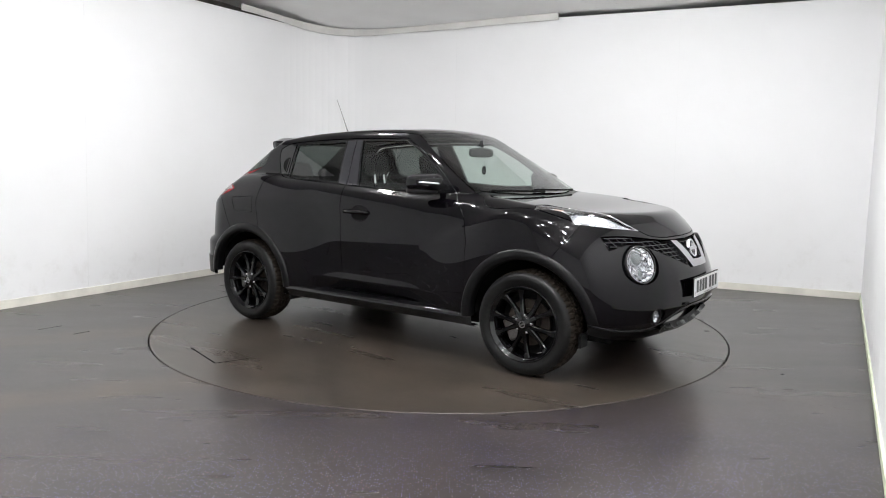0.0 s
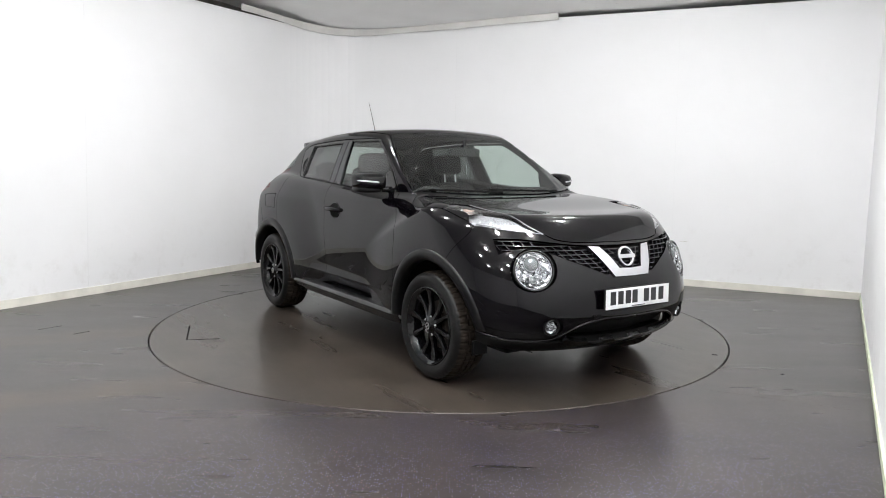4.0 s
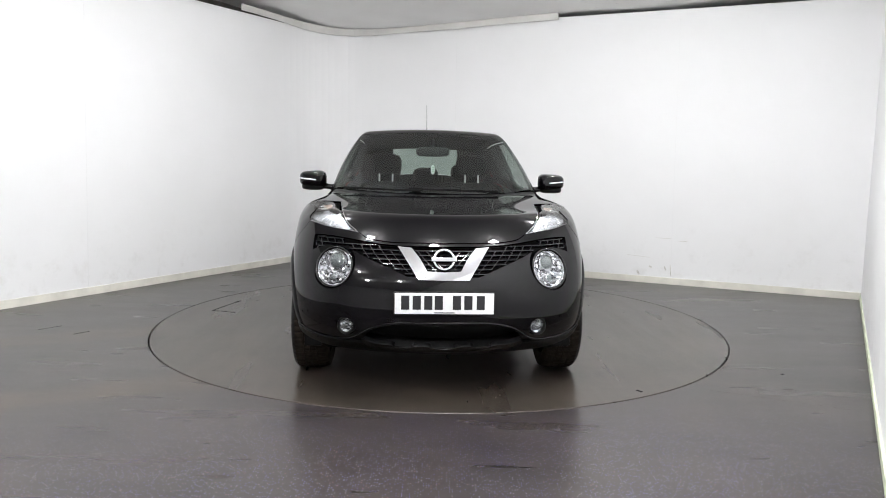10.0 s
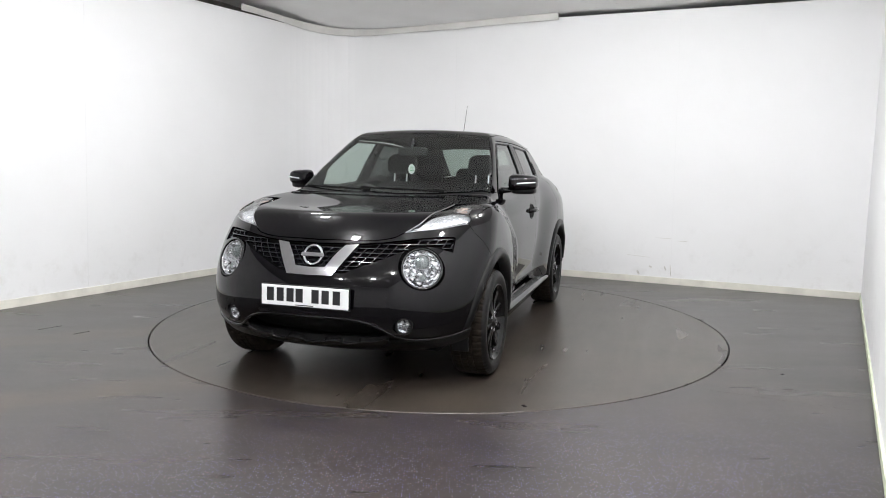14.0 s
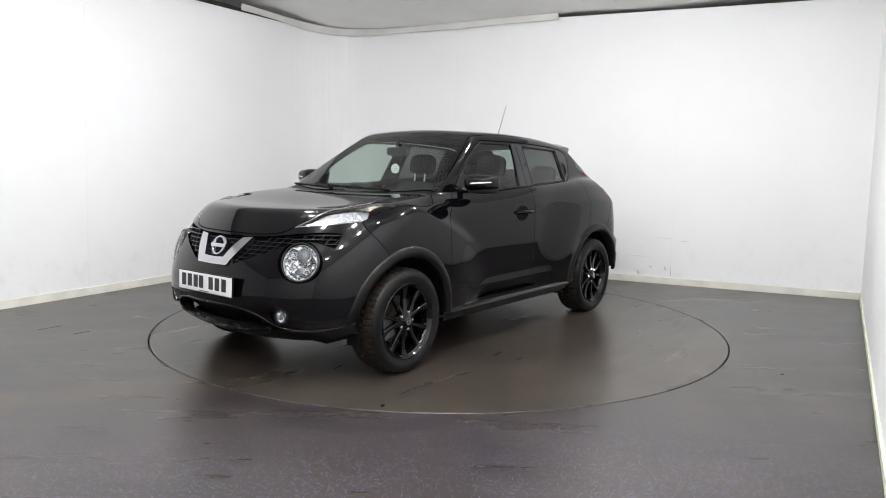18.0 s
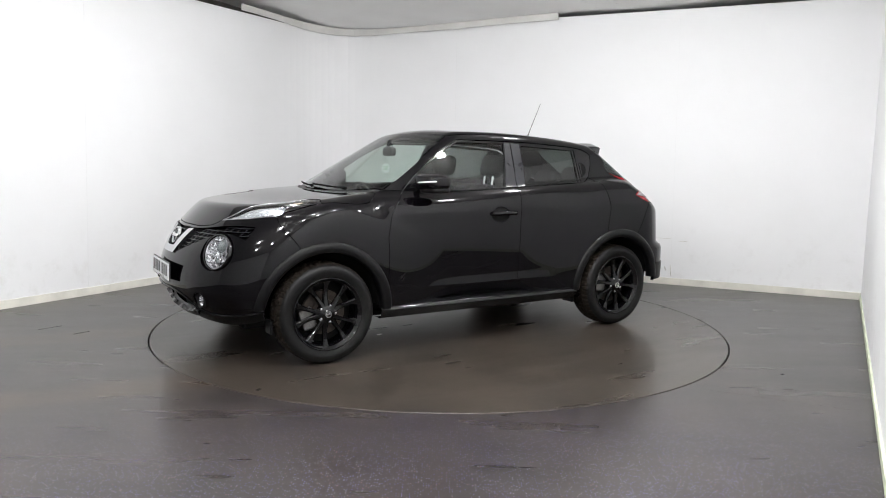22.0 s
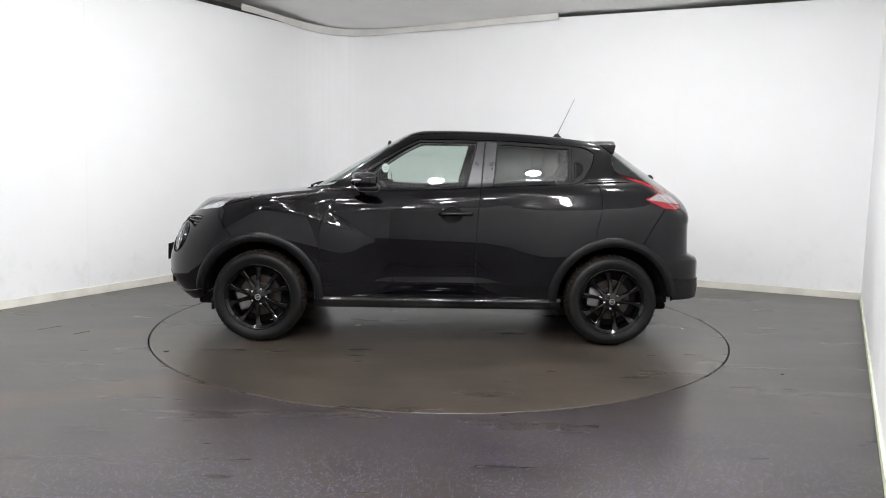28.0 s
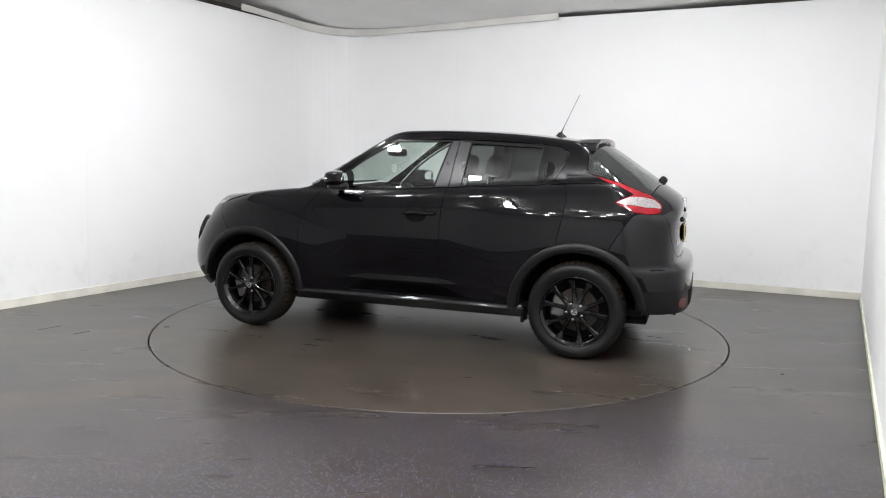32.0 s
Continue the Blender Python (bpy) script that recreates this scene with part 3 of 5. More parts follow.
def cast(way, q, far=1.25):
    """The outermost surface point on each ray."""
    o, d = ray_of(way, q)
    n = len(q)
    hi = np.full(n, far)
    lo = np.full(n, 0.0)
    open_ = np.ones(n, bool)
    for t in np.linspace(far, 0.02, 90):
        p = o + d * t
        inside = body(p[:, 0], p[:, 1], p[:, 2]) < 0
        newly = open_ & inside
        lo[newly] = t
        open_ &= ~inside
        hi[open_] = t
    for _ in range(24):
        mid = (lo + hi) / 2
        p = o + d * mid[:, None]
        inside = body(p[:, 0], p[:, 1], p[:, 2]) < 0
        lo = np.where(inside, mid, lo)
        hi = np.where(inside, hi, mid)
    return o + d * ((lo + hi) / 2)[:, None]


# ------------------------------------------------------------ panels cut from that surface
from mathutils.geometry import delaunay_2d_cdt


def curve(points, step=0.02):
    """A smooth line through points, two points giving a straight one."""
    p = np.array(points, float)
    if len(p) > 2:
        ext = np.vstack([2 * p[0] - p[1], p, 2 * p[-1] - p[-2]])
    else:
        ext = np.vstack([2 * p[0] - p[1], p, 2 * p[1] - p[0]])
    out = []
    for i in range(len(p) - 1):
        a, b, c, d = ext[i:i + 4]
        n = max(1, int(np.linalg.norm(c - b) / step))
        for k in range(n):
            t = k / n
            out.append(0.5 * ((2 * b) + (c - a) * t + (2 * a - 5 * b + 4 * c - d) * t * t + (3 * b - a - 3 * c + d) * t ** 3))
    out.append(p[-1])
    return np.array(out)


def loop_of(*curves):
    """One closed loop from curves laid end to end."""
    pts = []
    for c in curves:
        for q in c:
            if not pts or np.linalg.norm(q - pts[-1]) > 0.004:
                pts.append(q)
    if np.linalg.norm(pts[0] - pts[-1]) < 0.004:
        pts.pop()
    return np.array(pts)


def flip(c):
    return c[::-1]


def mirrored(c):
    return c * np.array([1.0, -1.0, 1.0])


def whole(c):
    """A half loop from the centre line out and back to it, made whole."""
    return np.vstack([c, mirrored(c)[::-1]])


def arc(cx, cz, r, a0, a1, y=0.87, n=40):
    a = np.radians(np.linspace(a0, a1, n))
    return np.stack([cx + r * np.cos(a), np.full(n, y), cz + r * np.sin(a)], -1)


def ring_loop(p, r, way, n=28, stretch=1.0):
    """A round hole of radius r about a point of the surface, in the flat of `way`."""
    q = flat_of(way, settle(np.array([p], float)))[0]
    a = np.linspace(0, 2 * np.pi, n, endpoint=False)
    return cast(way, np.stack([q[0] + r * stretch * np.cos(a), q[1] + r * np.sin(a)], -1))


def shrink(q, d):
    """Draw a flat loop in by d."""
    area = 0.5 * np.sum(q[:, 0] * np.roll(q[:, 1], -1) - np.roll(q[:, 0], -1) * q[:, 1])
    e = np.roll(q, -1, 0) - np.roll(q, 1, 0)
    e /= np.linalg.norm(e, axis=1, keepdims=True) + 1e-9
    n = np.stack([-e[:, 1], e[:, 0]], -1) * np.sign(area)
    return q + n * d


def panel(name, way, loop, material, parent, holes=(), label="", lift=0.0, gap=0.0022, rim=0.014, step=0.03, both=False, solid=None):
    """A skin over the car's surface inside a loop, with turned-in edges; both: also its mirror image."""
    on = settle(loop)
    q = flat_of(way, on)
    loops = [shrink(q, gap)] + [shrink(flat_of(way, settle(h)), -gap) for h in holes]
    verts, edges = [], []
    for l in loops:
        b = len(verts)
        verts += [Vector(v) for v in l]
        edges += [(b + i, b + (i + 1) % len(l)) for i in range(len(l))]
    edge_count = len(verts)
    lo, hi = loops[0].min(0), loops[0].max(0)
    gx, gy = np.meshgrid(np.arange(lo[0], hi[0], step), np.arange(lo[1], hi[1], step * 0.9))
    gx = gx + (np.arange(gx.shape[0]) % 2)[:, None] * step * 0.5
    grid = np.stack([gx.ravel(), gy.ravel()], -1)

    def within(pts, l):
        hit = np.zeros(len(pts), bool)
        for a, b in zip(l, np.roll(l, -1, 0)):
            c = (a[1] > pts[:, 1]) != (b[1] > pts[:, 1])
            hit ^= c & (pts[:, 0] < (b[0] - a[0]) * (pts[:, 1] - a[1]) / (b[1] - a[1] + 1e-12) + a[0])
        return hit

    keep = within(grid, loops[0])
    for h in loops[1:]:
        keep &= ~within(grid, h)
    grid = grid[keep]
    rimpts = np.vstack(loops)
    if len(grid):
        d = np.full(len(grid), 9.0)
        for k in range(0, len(rimpts)):
            d = np.minimum(d, np.hypot(*(grid - rimpts[k]).T))
        grid = grid[d > step * 0.42]
    verts += [Vector(v) for v in grid]
    vo, _, fo, *_ = delaunay_2d_cdt(verts, edges, [], 0, 1e-5)
    q = np.array([tuple(v) for v in vo])
    tri = np.array([f for f in fo])
    mid = q[tri].mean(1)
    ok = within(mid, loops[0])
    for h in loops[1:]:
        ok &= ~within(mid, h)
    tri = tri[ok]
    a, b, c = q[tri[:, 0]], q[tri[:, 1]], q[tri[:, 2]]
    neg = ((b - a)[:, 0] * (c - a)[:, 1] - (b - a)[:, 1] * (c - a)[:, 0]) < 0
    tri[neg] = tri[neg][:, ::-1]
    p = cast(way, q)
    nrm = body_normal(p)
    # faces look outwards
    fn = np.cross(p[tri[:, 1]] - p[tri[:, 0]], p[tri[:, 2]] - p[tri[:, 0]])
    if (fn * nrm[tri[:, 0]]).sum() < 0:
        tri = tri[:, ::-1]
    count = {}
    for f in tri:
        for i in range(3):
            e = (f[i], f[(i + 1) % 3])
            count[e] = count.get(e, 0) + 1
    border = [e for e in count if (e[1], e[0]) not in count]
    p = p + nrm * lift
    vs, ns, fs = [tuple(v) for v in p], [tuple(v) for v in nrm], [tuple(f) for f in tri]
    ids = {}

    def rim_vert(i, depth):
        if (i, depth) not in ids:
            ids[(i, depth)] = len(vs)
            vs.append(tuple(p[i] - nrm[i] * depth))
            ns.append(None)
        return ids[(i, depth)]

    if rim:
        for i, j in border:
            fs.append((j, i, rim_vert(i, rim), rim_vert(j, rim)))
    made = []
    for s in ((1, -1) if both else (1,)):
        me = bpy.data.meshes.new(name)
        me.from_pydata([(float(v[0]), float(v[1]) * s, float(v[2])) for v in vs], [], [tuple(int(k) for k in (f if s > 0 else f[::-1])) for f in fs])
        me.materials.append(material)
        nt = len(tri)
        me.polygons.foreach_set("use_smooth", [k < nt for k in range(len(fs))])
        me.update()
        loop_normals = []
        for poly in me.polygons:
            for k in poly.vertices:
                if poly.index < nt:
                    n = ns[k]
                    loop_normals.append((n[0], n[1] * s, n[2]))
                else:
                    loop_normals.append((0.0, 0.0, 0.0))
        me.normals_split_custom_set(loop_normals)
        ob = new(name, me)
        if parent is not None:
            ob.parent = parent
        made.append(tagged(ob, label))
    return made if both else made[0]


def both_sides(f):
    for s in (1, -1):
        f(s)


# ------------------------------------------------------------ lines on the car's left side
LIP = curve([(1.938, 0, 0.862), (1.915, 0.25, 0.864), (1.86, 0.40, 0.872), (1.815, 0.468, 0.910)])
LAMP_IN = curve([(1.815, 0.468, 0.910), (1.735, 0.53, 0.955), (1.60, 0.568, 1.0), (1.45, 0.585, 1.03), (1.29, 0.60, 1.048)])
LAMP_BACK = curve([(1.29, 0.60, 1.048), (1.26, 0.70, 1.043), (1.28, 0.79, 1.018)])
LAMP_FRONT = curve([(1.815, 0.468, 0.910), (1.707, 0.632, 0.928), (1.56, 0.755, 0.948)])
LAMP_OUT = curve([(1.56, 0.755, 0.948), (1.44, 0.772, 0.985), (1.28, 0.79, 1.018)])
BONNET_SIDE = curve([(1.28, 0.79, 1.018), (1.10, 0.805, 1.015), (0.95, 0.79, 1.03), (0.89, 0.74, 1.065), (0.86, 0.70, 1.09)])
BONNET_BACK = curve([(0.86, 0.70, 1.09), (0.93, 0.55, 1.085), (1.01, 0.3, 1.085), (1.04, 0, 1.085)])
SCREEN_LOW = curve([(0.80, 0.69, 1.095), (0.885, 0.52, 1.095), (0.965, 0.28, 1.095), (0.995, 0, 1.095)])
DOOR_FRONT = curve([(0.66, 0.715, 1.10), (0.716, 0.782, 1.04), (0.79, 0.815, 0.935), (0.832, 0.845, 0.81), (0.830, 0.86, 0.70), (0.832, 0.87, 0.45)])
DOOR_MID = curve([(-0.315, 0.735, 1.122), (-0.305, 0.77, 1.05), (-0.285, 0.83, 0.80), (-0.285, 0.83, 0.337)])
BUMPER_GAP = curve([(1.56, 0.755, 0.948), (1.55, 0.795, 0.895), (1.495, 0.85, 0.82), (1.425, 0.875, 0.726)])
RA = 0.43
ARCH_F = arc(AXLE_X, HUB_Z, RA, 164, 68)
ARCH_NOSE = arc(AXLE_X, HUB_Z, RA, 68, -7)
WS_EDGE = curve([(0.80, 0.69, 1.095), (0.60, 0.655, 1.225), (0.42, 0.60, 1.34), (0.27, 0.545, 1.43), (0.20, 0.52, 1.465)])
RAIL = curve([(0.20, 0.52, 1.465), (-0.15, 0.515, 1.495), (-0.6, 0.51, 1.485), (-1.0, 0.50, 1.455), (-1.27, 0.49, 1.415)])
WS_TOP = curve([(0.20, 0.52, 1.465), (0.225, 0.35, 1.495), (0.24, 0, 1.51)])
BELT = curve([(0.66, 0.715, 1.10), (0.40, 0.738, 1.10), (0.10, 0.74, 1.10), (-0.315, 0.735, 1.122), (-0.62, 0.73, 1.138), (-0.97, 0.715, 1.158), (-1.07, 0.68, 1.20)])
DOOR_REAR = curve([(-1.07, 0.68, 1.20), (-1.15, 0.74, 1.16), (-1.172, 0.80, 1.08), (-1.165, 0.85, 0.96), (-1.14, 0.871, 0.86), (-1.12, 0.878, 0.732)])
FRAME_TOP = curve([(-0.955, 0.575, 1.437), (-0.45, 0.57, 1.462), (0.13, 0.56, 1.462)])
FRAME_FRONT = curve([(0.13, 0.56, 1.462), (0.30, 0.60, 1.372), (0.50, 0.66, 1.24), (0.66, 0.715, 1.10)])
FRAME_BACK = curve([(-1.07, 0.68, 1.20), (-1.13, 0.625, 1.30), (-1.15, 0.592, 1.378)])
FRAME_TIP = curve([(-1.15, 0.592, 1.378), (-1.08, 0.575, 1.415), (-0.955, 0.575, 1.437)])
GLASS_SIDE = curve([(-1.285, 0.50, 1.408), (-1.28, 0.585, 1.37), (-1.287, 0.645, 1.26), (-1.32, 0.655, 1.235)])
LAMP_TOP = curve([(-1.32, 0.655, 1.235), (-1.45, 0.655, 1.195), (-1.58, 0.64, 1.14), (-1.70, 0.57, 1.10)])
LAMP_TAIL = curve([(-1.70, 0.57, 1.10), (-1.775, 0.60, 1.04), (-1.765, 0.70, 0.985)])
LAMP_FOOT = curve([(-1.765, 0.70, 0.985), (-1.70, 0.775, 0.98), (-1.62, 0.815, 0.99)])
LAMP_ROOT = curve([(-1.62, 0.815, 0.99), (-1.55, 0.82, 1.03), (-1.49, 0.815, 1.068)])
LAMP_NOTCH = curve([(-1.49, 0.815, 1.068), (-1.56, 0.76, 1.092), (-1.60, 0.70, 1.108)])
LAMP_ARM = curve([(-1.60, 0.70, 1.108), (-1.46, 0.69, 1.175), (-1.32, 0.655, 1.235)])
GATE_TOP = curve([(-1.70, 0.57, 1.10), (-1.73, 0.3, 1.155), (-1.755, 0, 1.175)])
GATE_SIDE = curve([(-1.765, 0.70, 0.985), (-1.80, 0.67, 0.88), (-1.83, 0.62, 0.76), (-1.86, 0.52, 0.69)])
GATE_LOW = curve([(-1.86, 0.52, 0.69), (-1.90, 0.3, 0.685), (-1.92, 0, 0.685)])
BUMP_GAP = curve([(-1.62, 0.815, 0.99), (-1.56, 0.853, 0.905), (-1.49, 0.872, 0.79), (-1.45, 0.878, 0.716)])
ROOF_BACK = curve([(-1.27, 0.49, 1.415), (-1.31, 0.3, 1.45), (-1.33, 0, 1.46)])

car = tagged(new("car"), "black five-door crossover car with black alloy wheels", "car")

# ------------------------------------------------------------ bonnet, bumper, wings
panel("bonnet", "top", whole(loop_of(LIP, LAMP_IN, LAMP_BACK, BONNET_SIDE, BONNET_BACK)), PAINT, car, label="domed gloss black bonnet", step=0.022)
panel("cowl", "top", whole(loop_of(SCREEN_LOW[::-1], curve([(0.80, 0.69, 1.095), (0.86, 0.70, 1.09)]), BONNET_BACK)), TRIM, car, lift=-0.008, label="black plastic scuttle panel", rim=0.02)
NOSE_LOW = curve([(1.69, 0.85, 0.275), (1.80, 0.66, 0.258), (1.88, 0.4, 0.252), (1.92, 0, 0.25)])
GRILLE = loop_of(curve([(1.955, 0, 0.845), (1.93, 0.25, 0.85), (1.86, 0.46, 0.868), (1.68, 0.715, 0.878)]),
                 curve([(1.68, 0.715, 0.878), (1.74, 0.72, 0.803)]),
                 curve([(1.74, 0.72, 0.803), (1.80, 0.62, 0.832), (1.87, 0.53, 0.838), (1.94, 0.42, 0.79), (1.99, 0.30, 0.74), (2.03, 0.19, 0.695)]),
                 curve([(2.03, 0.19, 0.695), (2.045, 0, 0.69)]))
HEAD, FOG = (1.888, 0.592, 0.724), (1.945, 0.505, 0.432)
INTAKE = loop_of(curve([(2.07, 0, 0.452), (2.05, 0.24, 0.450), (2.01, 0.37, 0.420), (1.985, 0.42, 0.375), (1.97, 0.39, 0.335), (1.98, 0.25, 0.312), (1.99, 0, 0.310)]))
head_l = ring_loop(HEAD, 0.114, "front")
fog_l = ring_loop(FOG, 0.047, "front")
panel("front_bumper", "front", whole(loop_of(LIP, LAMP_FRONT, BUMPER_GAP, ARCH_NOSE, NOSE_LOW)), PAINT, car,
      holes=[whole(GRILLE), head_l, mirrored(head_l), fog_l, mirrored(fog_l), whole(INTAKE)], label="gloss black bumper with round lamp openings", step=0.022)
panel("front_wing", "roll", loop_of(BUMPER_GAP[::-1], LAMP_OUT, BONNET_SIDE, curve([(0.86, 0.70, 1.09), (0.80, 0.69, 1.095)]), curve([(0.80, 0.69, 1.095), (0.66, 0.715, 1.10)]), DOOR_FRONT, ARCH_F), PAINT, car, both=True, step=0.022)

# wedge lamps on the wings
LENS_LOOP = loop_of(LAMP_FRONT, LAMP_OUT, LAMP_BACK[::-1], LAMP_IN[::-1])
lamps = panel("headlight", "front", LENS_LOOP, LENS, car, both=True, label="clear wedge-shaped headlight lens", rim=0.0, step=0.018)
for lamp, s in zip(lamps, (1, -1)):
    side = mirrored if s < 0 else (lambda c: c)
    panel("reflector", "front", side(LENS_LOOP), PEARL, lamp, label="faceted silver reflector", lift=-0.024, rim=0.0, gap=0.006, step=0.03)
    guide = loop_of(curve([(1.775, 0.505, 0.930), (1.68, 0.605, 0.958), (1.585, 0.69, 0.968), (1.555, 0.71, 0.972)]), curve([(1.555, 0.71, 0.972), (1.55, 0.745, 0.956)]), curve([(1.55, 0.745, 0.956), (1.68, 0.648, 0.936), (1.775, 0.535, 0.921)]), curve([(1.775, 0.535, 0.921), (1.775, 0.505, 0.930)]))
    panel("light_guide", "front", side(guide), PEARL, lamp, lift=-0.012, rim=0.014, label="pale ribbed boomerang light guide")
    cell = loop_of(curve([(1.51, 0.665, 1.000), (1.43, 0.635, 1.022), (1.34, 0.645, 1.036), (1.325, 0.70, 1.028), (1.38, 0.735, 1.010), (1.47, 0.725, 0.992), (1.51, 0.665, 1.000)], 0.012))
    panel("pod", "front", side(cell), SPARKLE, lamp, lift=-0.012, rim=0.012, label="faceted bright indicator pod")
    q = settle(cell)
    q = (q - body_normal(q) * 0.010) * np.array([1, s, 1])
    part("pod_edge", tube(np.vstack([q, q[:1]]), 0.0055, 6, False), GLOSS, lamp, "dark rim of the pod", True)
    # amber patch paints the indicator bulb's reflection in the pod
    bulb = loop_of(curve([(1.42, 0.662, 1.020), (1.375, 0.668, 1.028), (1.365, 0.692, 1.022), (1.405, 0.693, 1.014), (1.42, 0.662, 1.020)], 0.01))
    panel("indicator", "front", side(bulb), AMBER, lamp, lift=-0.008, rim=0.01, label="pale amber patch for the reflection of the indicator bulb")
    for c in (LAMP_IN, LAMP_FRONT):
        q = settle(c)
        q = (q - body_normal(q) * 0.003) * np.array([1, s, 1])
        part("bright_edge", tube(q, 0.0035, 6), CHROME, lamp, "thin silver edge", True)
notch = loop_of(curve([(1.52, 0.760, 0.958), (1.48, 0.735, 0.980), (1.43, 0.728, 0.995)]), curve([(1.43, 0.728, 0.995), (1.37, 0.750, 1.006), (1.31, 0.785, 1.010)]), curve([(1.31, 0.785, 1.010), (1.44, 0.775, 0.982), (1.52, 0.760, 0.958)]))
panel("lamp_notch", "front", notch, PAINT, car, both=True, lift=0.004, rim=0.012, gap=0.0, label="gloss black blade in the fork of the headlight")


def on_body(p, lift=0.0):
    q = settle(np.array([p], float))
    return Vector((q + body_normal(q) * lift)[0]), Vector(body_normal(q)[0])


def facing(p, d, up=(0, 0, 1)):
    """A pose at p whose +x looks along d."""
    x = Vector(d).normalized()
    y = Vector(up).cross(x).normalized()
    z = x.cross(y)
    return Matrix.Translation(p) @ Matrix((x, y, z)).transposed().to_4x4()


# round lamps
def round_lamp(s):
    p, n = on_body((HEAD[0], s * HEAD[1], HEAD[2]))
    m = facing(p - n * 0.006, n * 0.6 + Vector((0.93, 0.30 * s, 0.14)) * 0.4)
    lamp = new("round_headlight")
    lamp.parent = car
    lamp.matrix_basis = m @ Matrix.Scale(0.93, 4)
    tagged(lamp, "round projector headlight in a gloss black bezel")
    part("bezel", lathe([(0.128, -0.045), (0.126, -0.006), (0.122, 0.003), (0.117, 0.005), (0.112, -0.001), (0.109, -0.05)], 48, "x"), GLOSS, lamp, "gloss black ring", True)
    part("reflector", lathe([(0.111, -0.006), (0.105, -0.022), (0.090, -0.040), (0.06, -0.054), (0.03, -0.060), (0.001, -0.060)], 40, "x"), SPARKLE, lamp, "faceted silver bowl", True)
    part("chrome_ring", lathe([(0.111, -0.018), (0.112, -0.006), (0.107, -0.004), (0.105, -0.014)], 48, "x"), CHROME, lamp, "thin chrome ring", True)
    part("projector", turned(lathe([(0.042, -0.05), (0.042, -0.02), (0.036, -0.004), (0.02, 0.006), (0.001, 0.009)], 32, "x"), Matrix.Translation((-0.012, 0.006 * s, 0.046))), PROJECTOR, lamp, "pale glass projector lens", True)
    part("projector_ring", turned(lathe([(0.050, -0.05), (0.050, -0.022), (0.046, -0.018), (0.043, -0.024)], 32, "x"), Matrix.Translation((-0.012, 0.006 * s, 0.046))), CHROME, lamp, "chrome projector ring", True)
    part("sidelight", turned(lathe([(0.020, -0.034), (0.020, -0.020), (0.013, -0.016), (0.001, -0.012)], 20, "x"), Matrix.Translation((0, 0.004 * s, -0.052))), PROJECTOR, lamp, "small round sidelight", True)
    part("sidelight_ring", turned(lathe([(0.026, -0.034), (0.026, -0.022), (0.021, -0.020)], 24, "x"), Matrix.Translation((0, 0.004 * s, -0.052))), CHROME, lamp, "", True)
    for k in (-1, 1):
        part("divider", turned(box_bm(-0.034, -0.020, -0.004, 0.004, -0.085, -0.02, 0.002, 1), Matrix.Rotation(radians(48 * k), 4, "X")), SPARKLE, lamp)
    part("lens", lathe([(0.110, -0.002), (0.090, 0.010), (0.058, 0.019), (0.025, 0.024), (0.001, 0.025)], 40, "x"), LENS, lamp, "clear domed lens", True)
    p, n = on_body((FOG[0], s * FOG[1], FOG[2]))
    m = facing(p + Vector((-0.006, 0, 0)), (0.95, 0.22 * s, 0.0))
    fog = new("fog_light")
    fog.parent = car
    fog.matrix_basis = m
    tagged(fog, "small round fog light")
    part("bezel", lathe([(0.050, -0.04), (0.049, -0.004), (0.045, 0.002), (0.038, -0.006), (0.036, -0.03)], 32, "x"), TRIM, fog, "", True)
    part("reflector", lathe([(0.037, -0.01), (0.03, -0.025), (0.001, -0.035)], 32, "x"), SPARKLE, fog, "silvered bowl", True)
    part("bulb_cap", lathe([(0.012, -0.03), (0.012, -0.008), (0.001, -0.004)], 16, "x"), CHROME, fog, "", True)
    part("lens", lathe([(0.037, -0.006), (0.02, 0.003), (0.001, 0.005)], 32, "x"), LENS, fog, "clear lens", True)


both_sides(round_lamp)

# grille
grille = panel("grille", "front", whole(GRILLE), BLACK, car, lift=-0.055, rim=0, gap=-0.02, label="gloss black honeycomb grille over a dark backing")


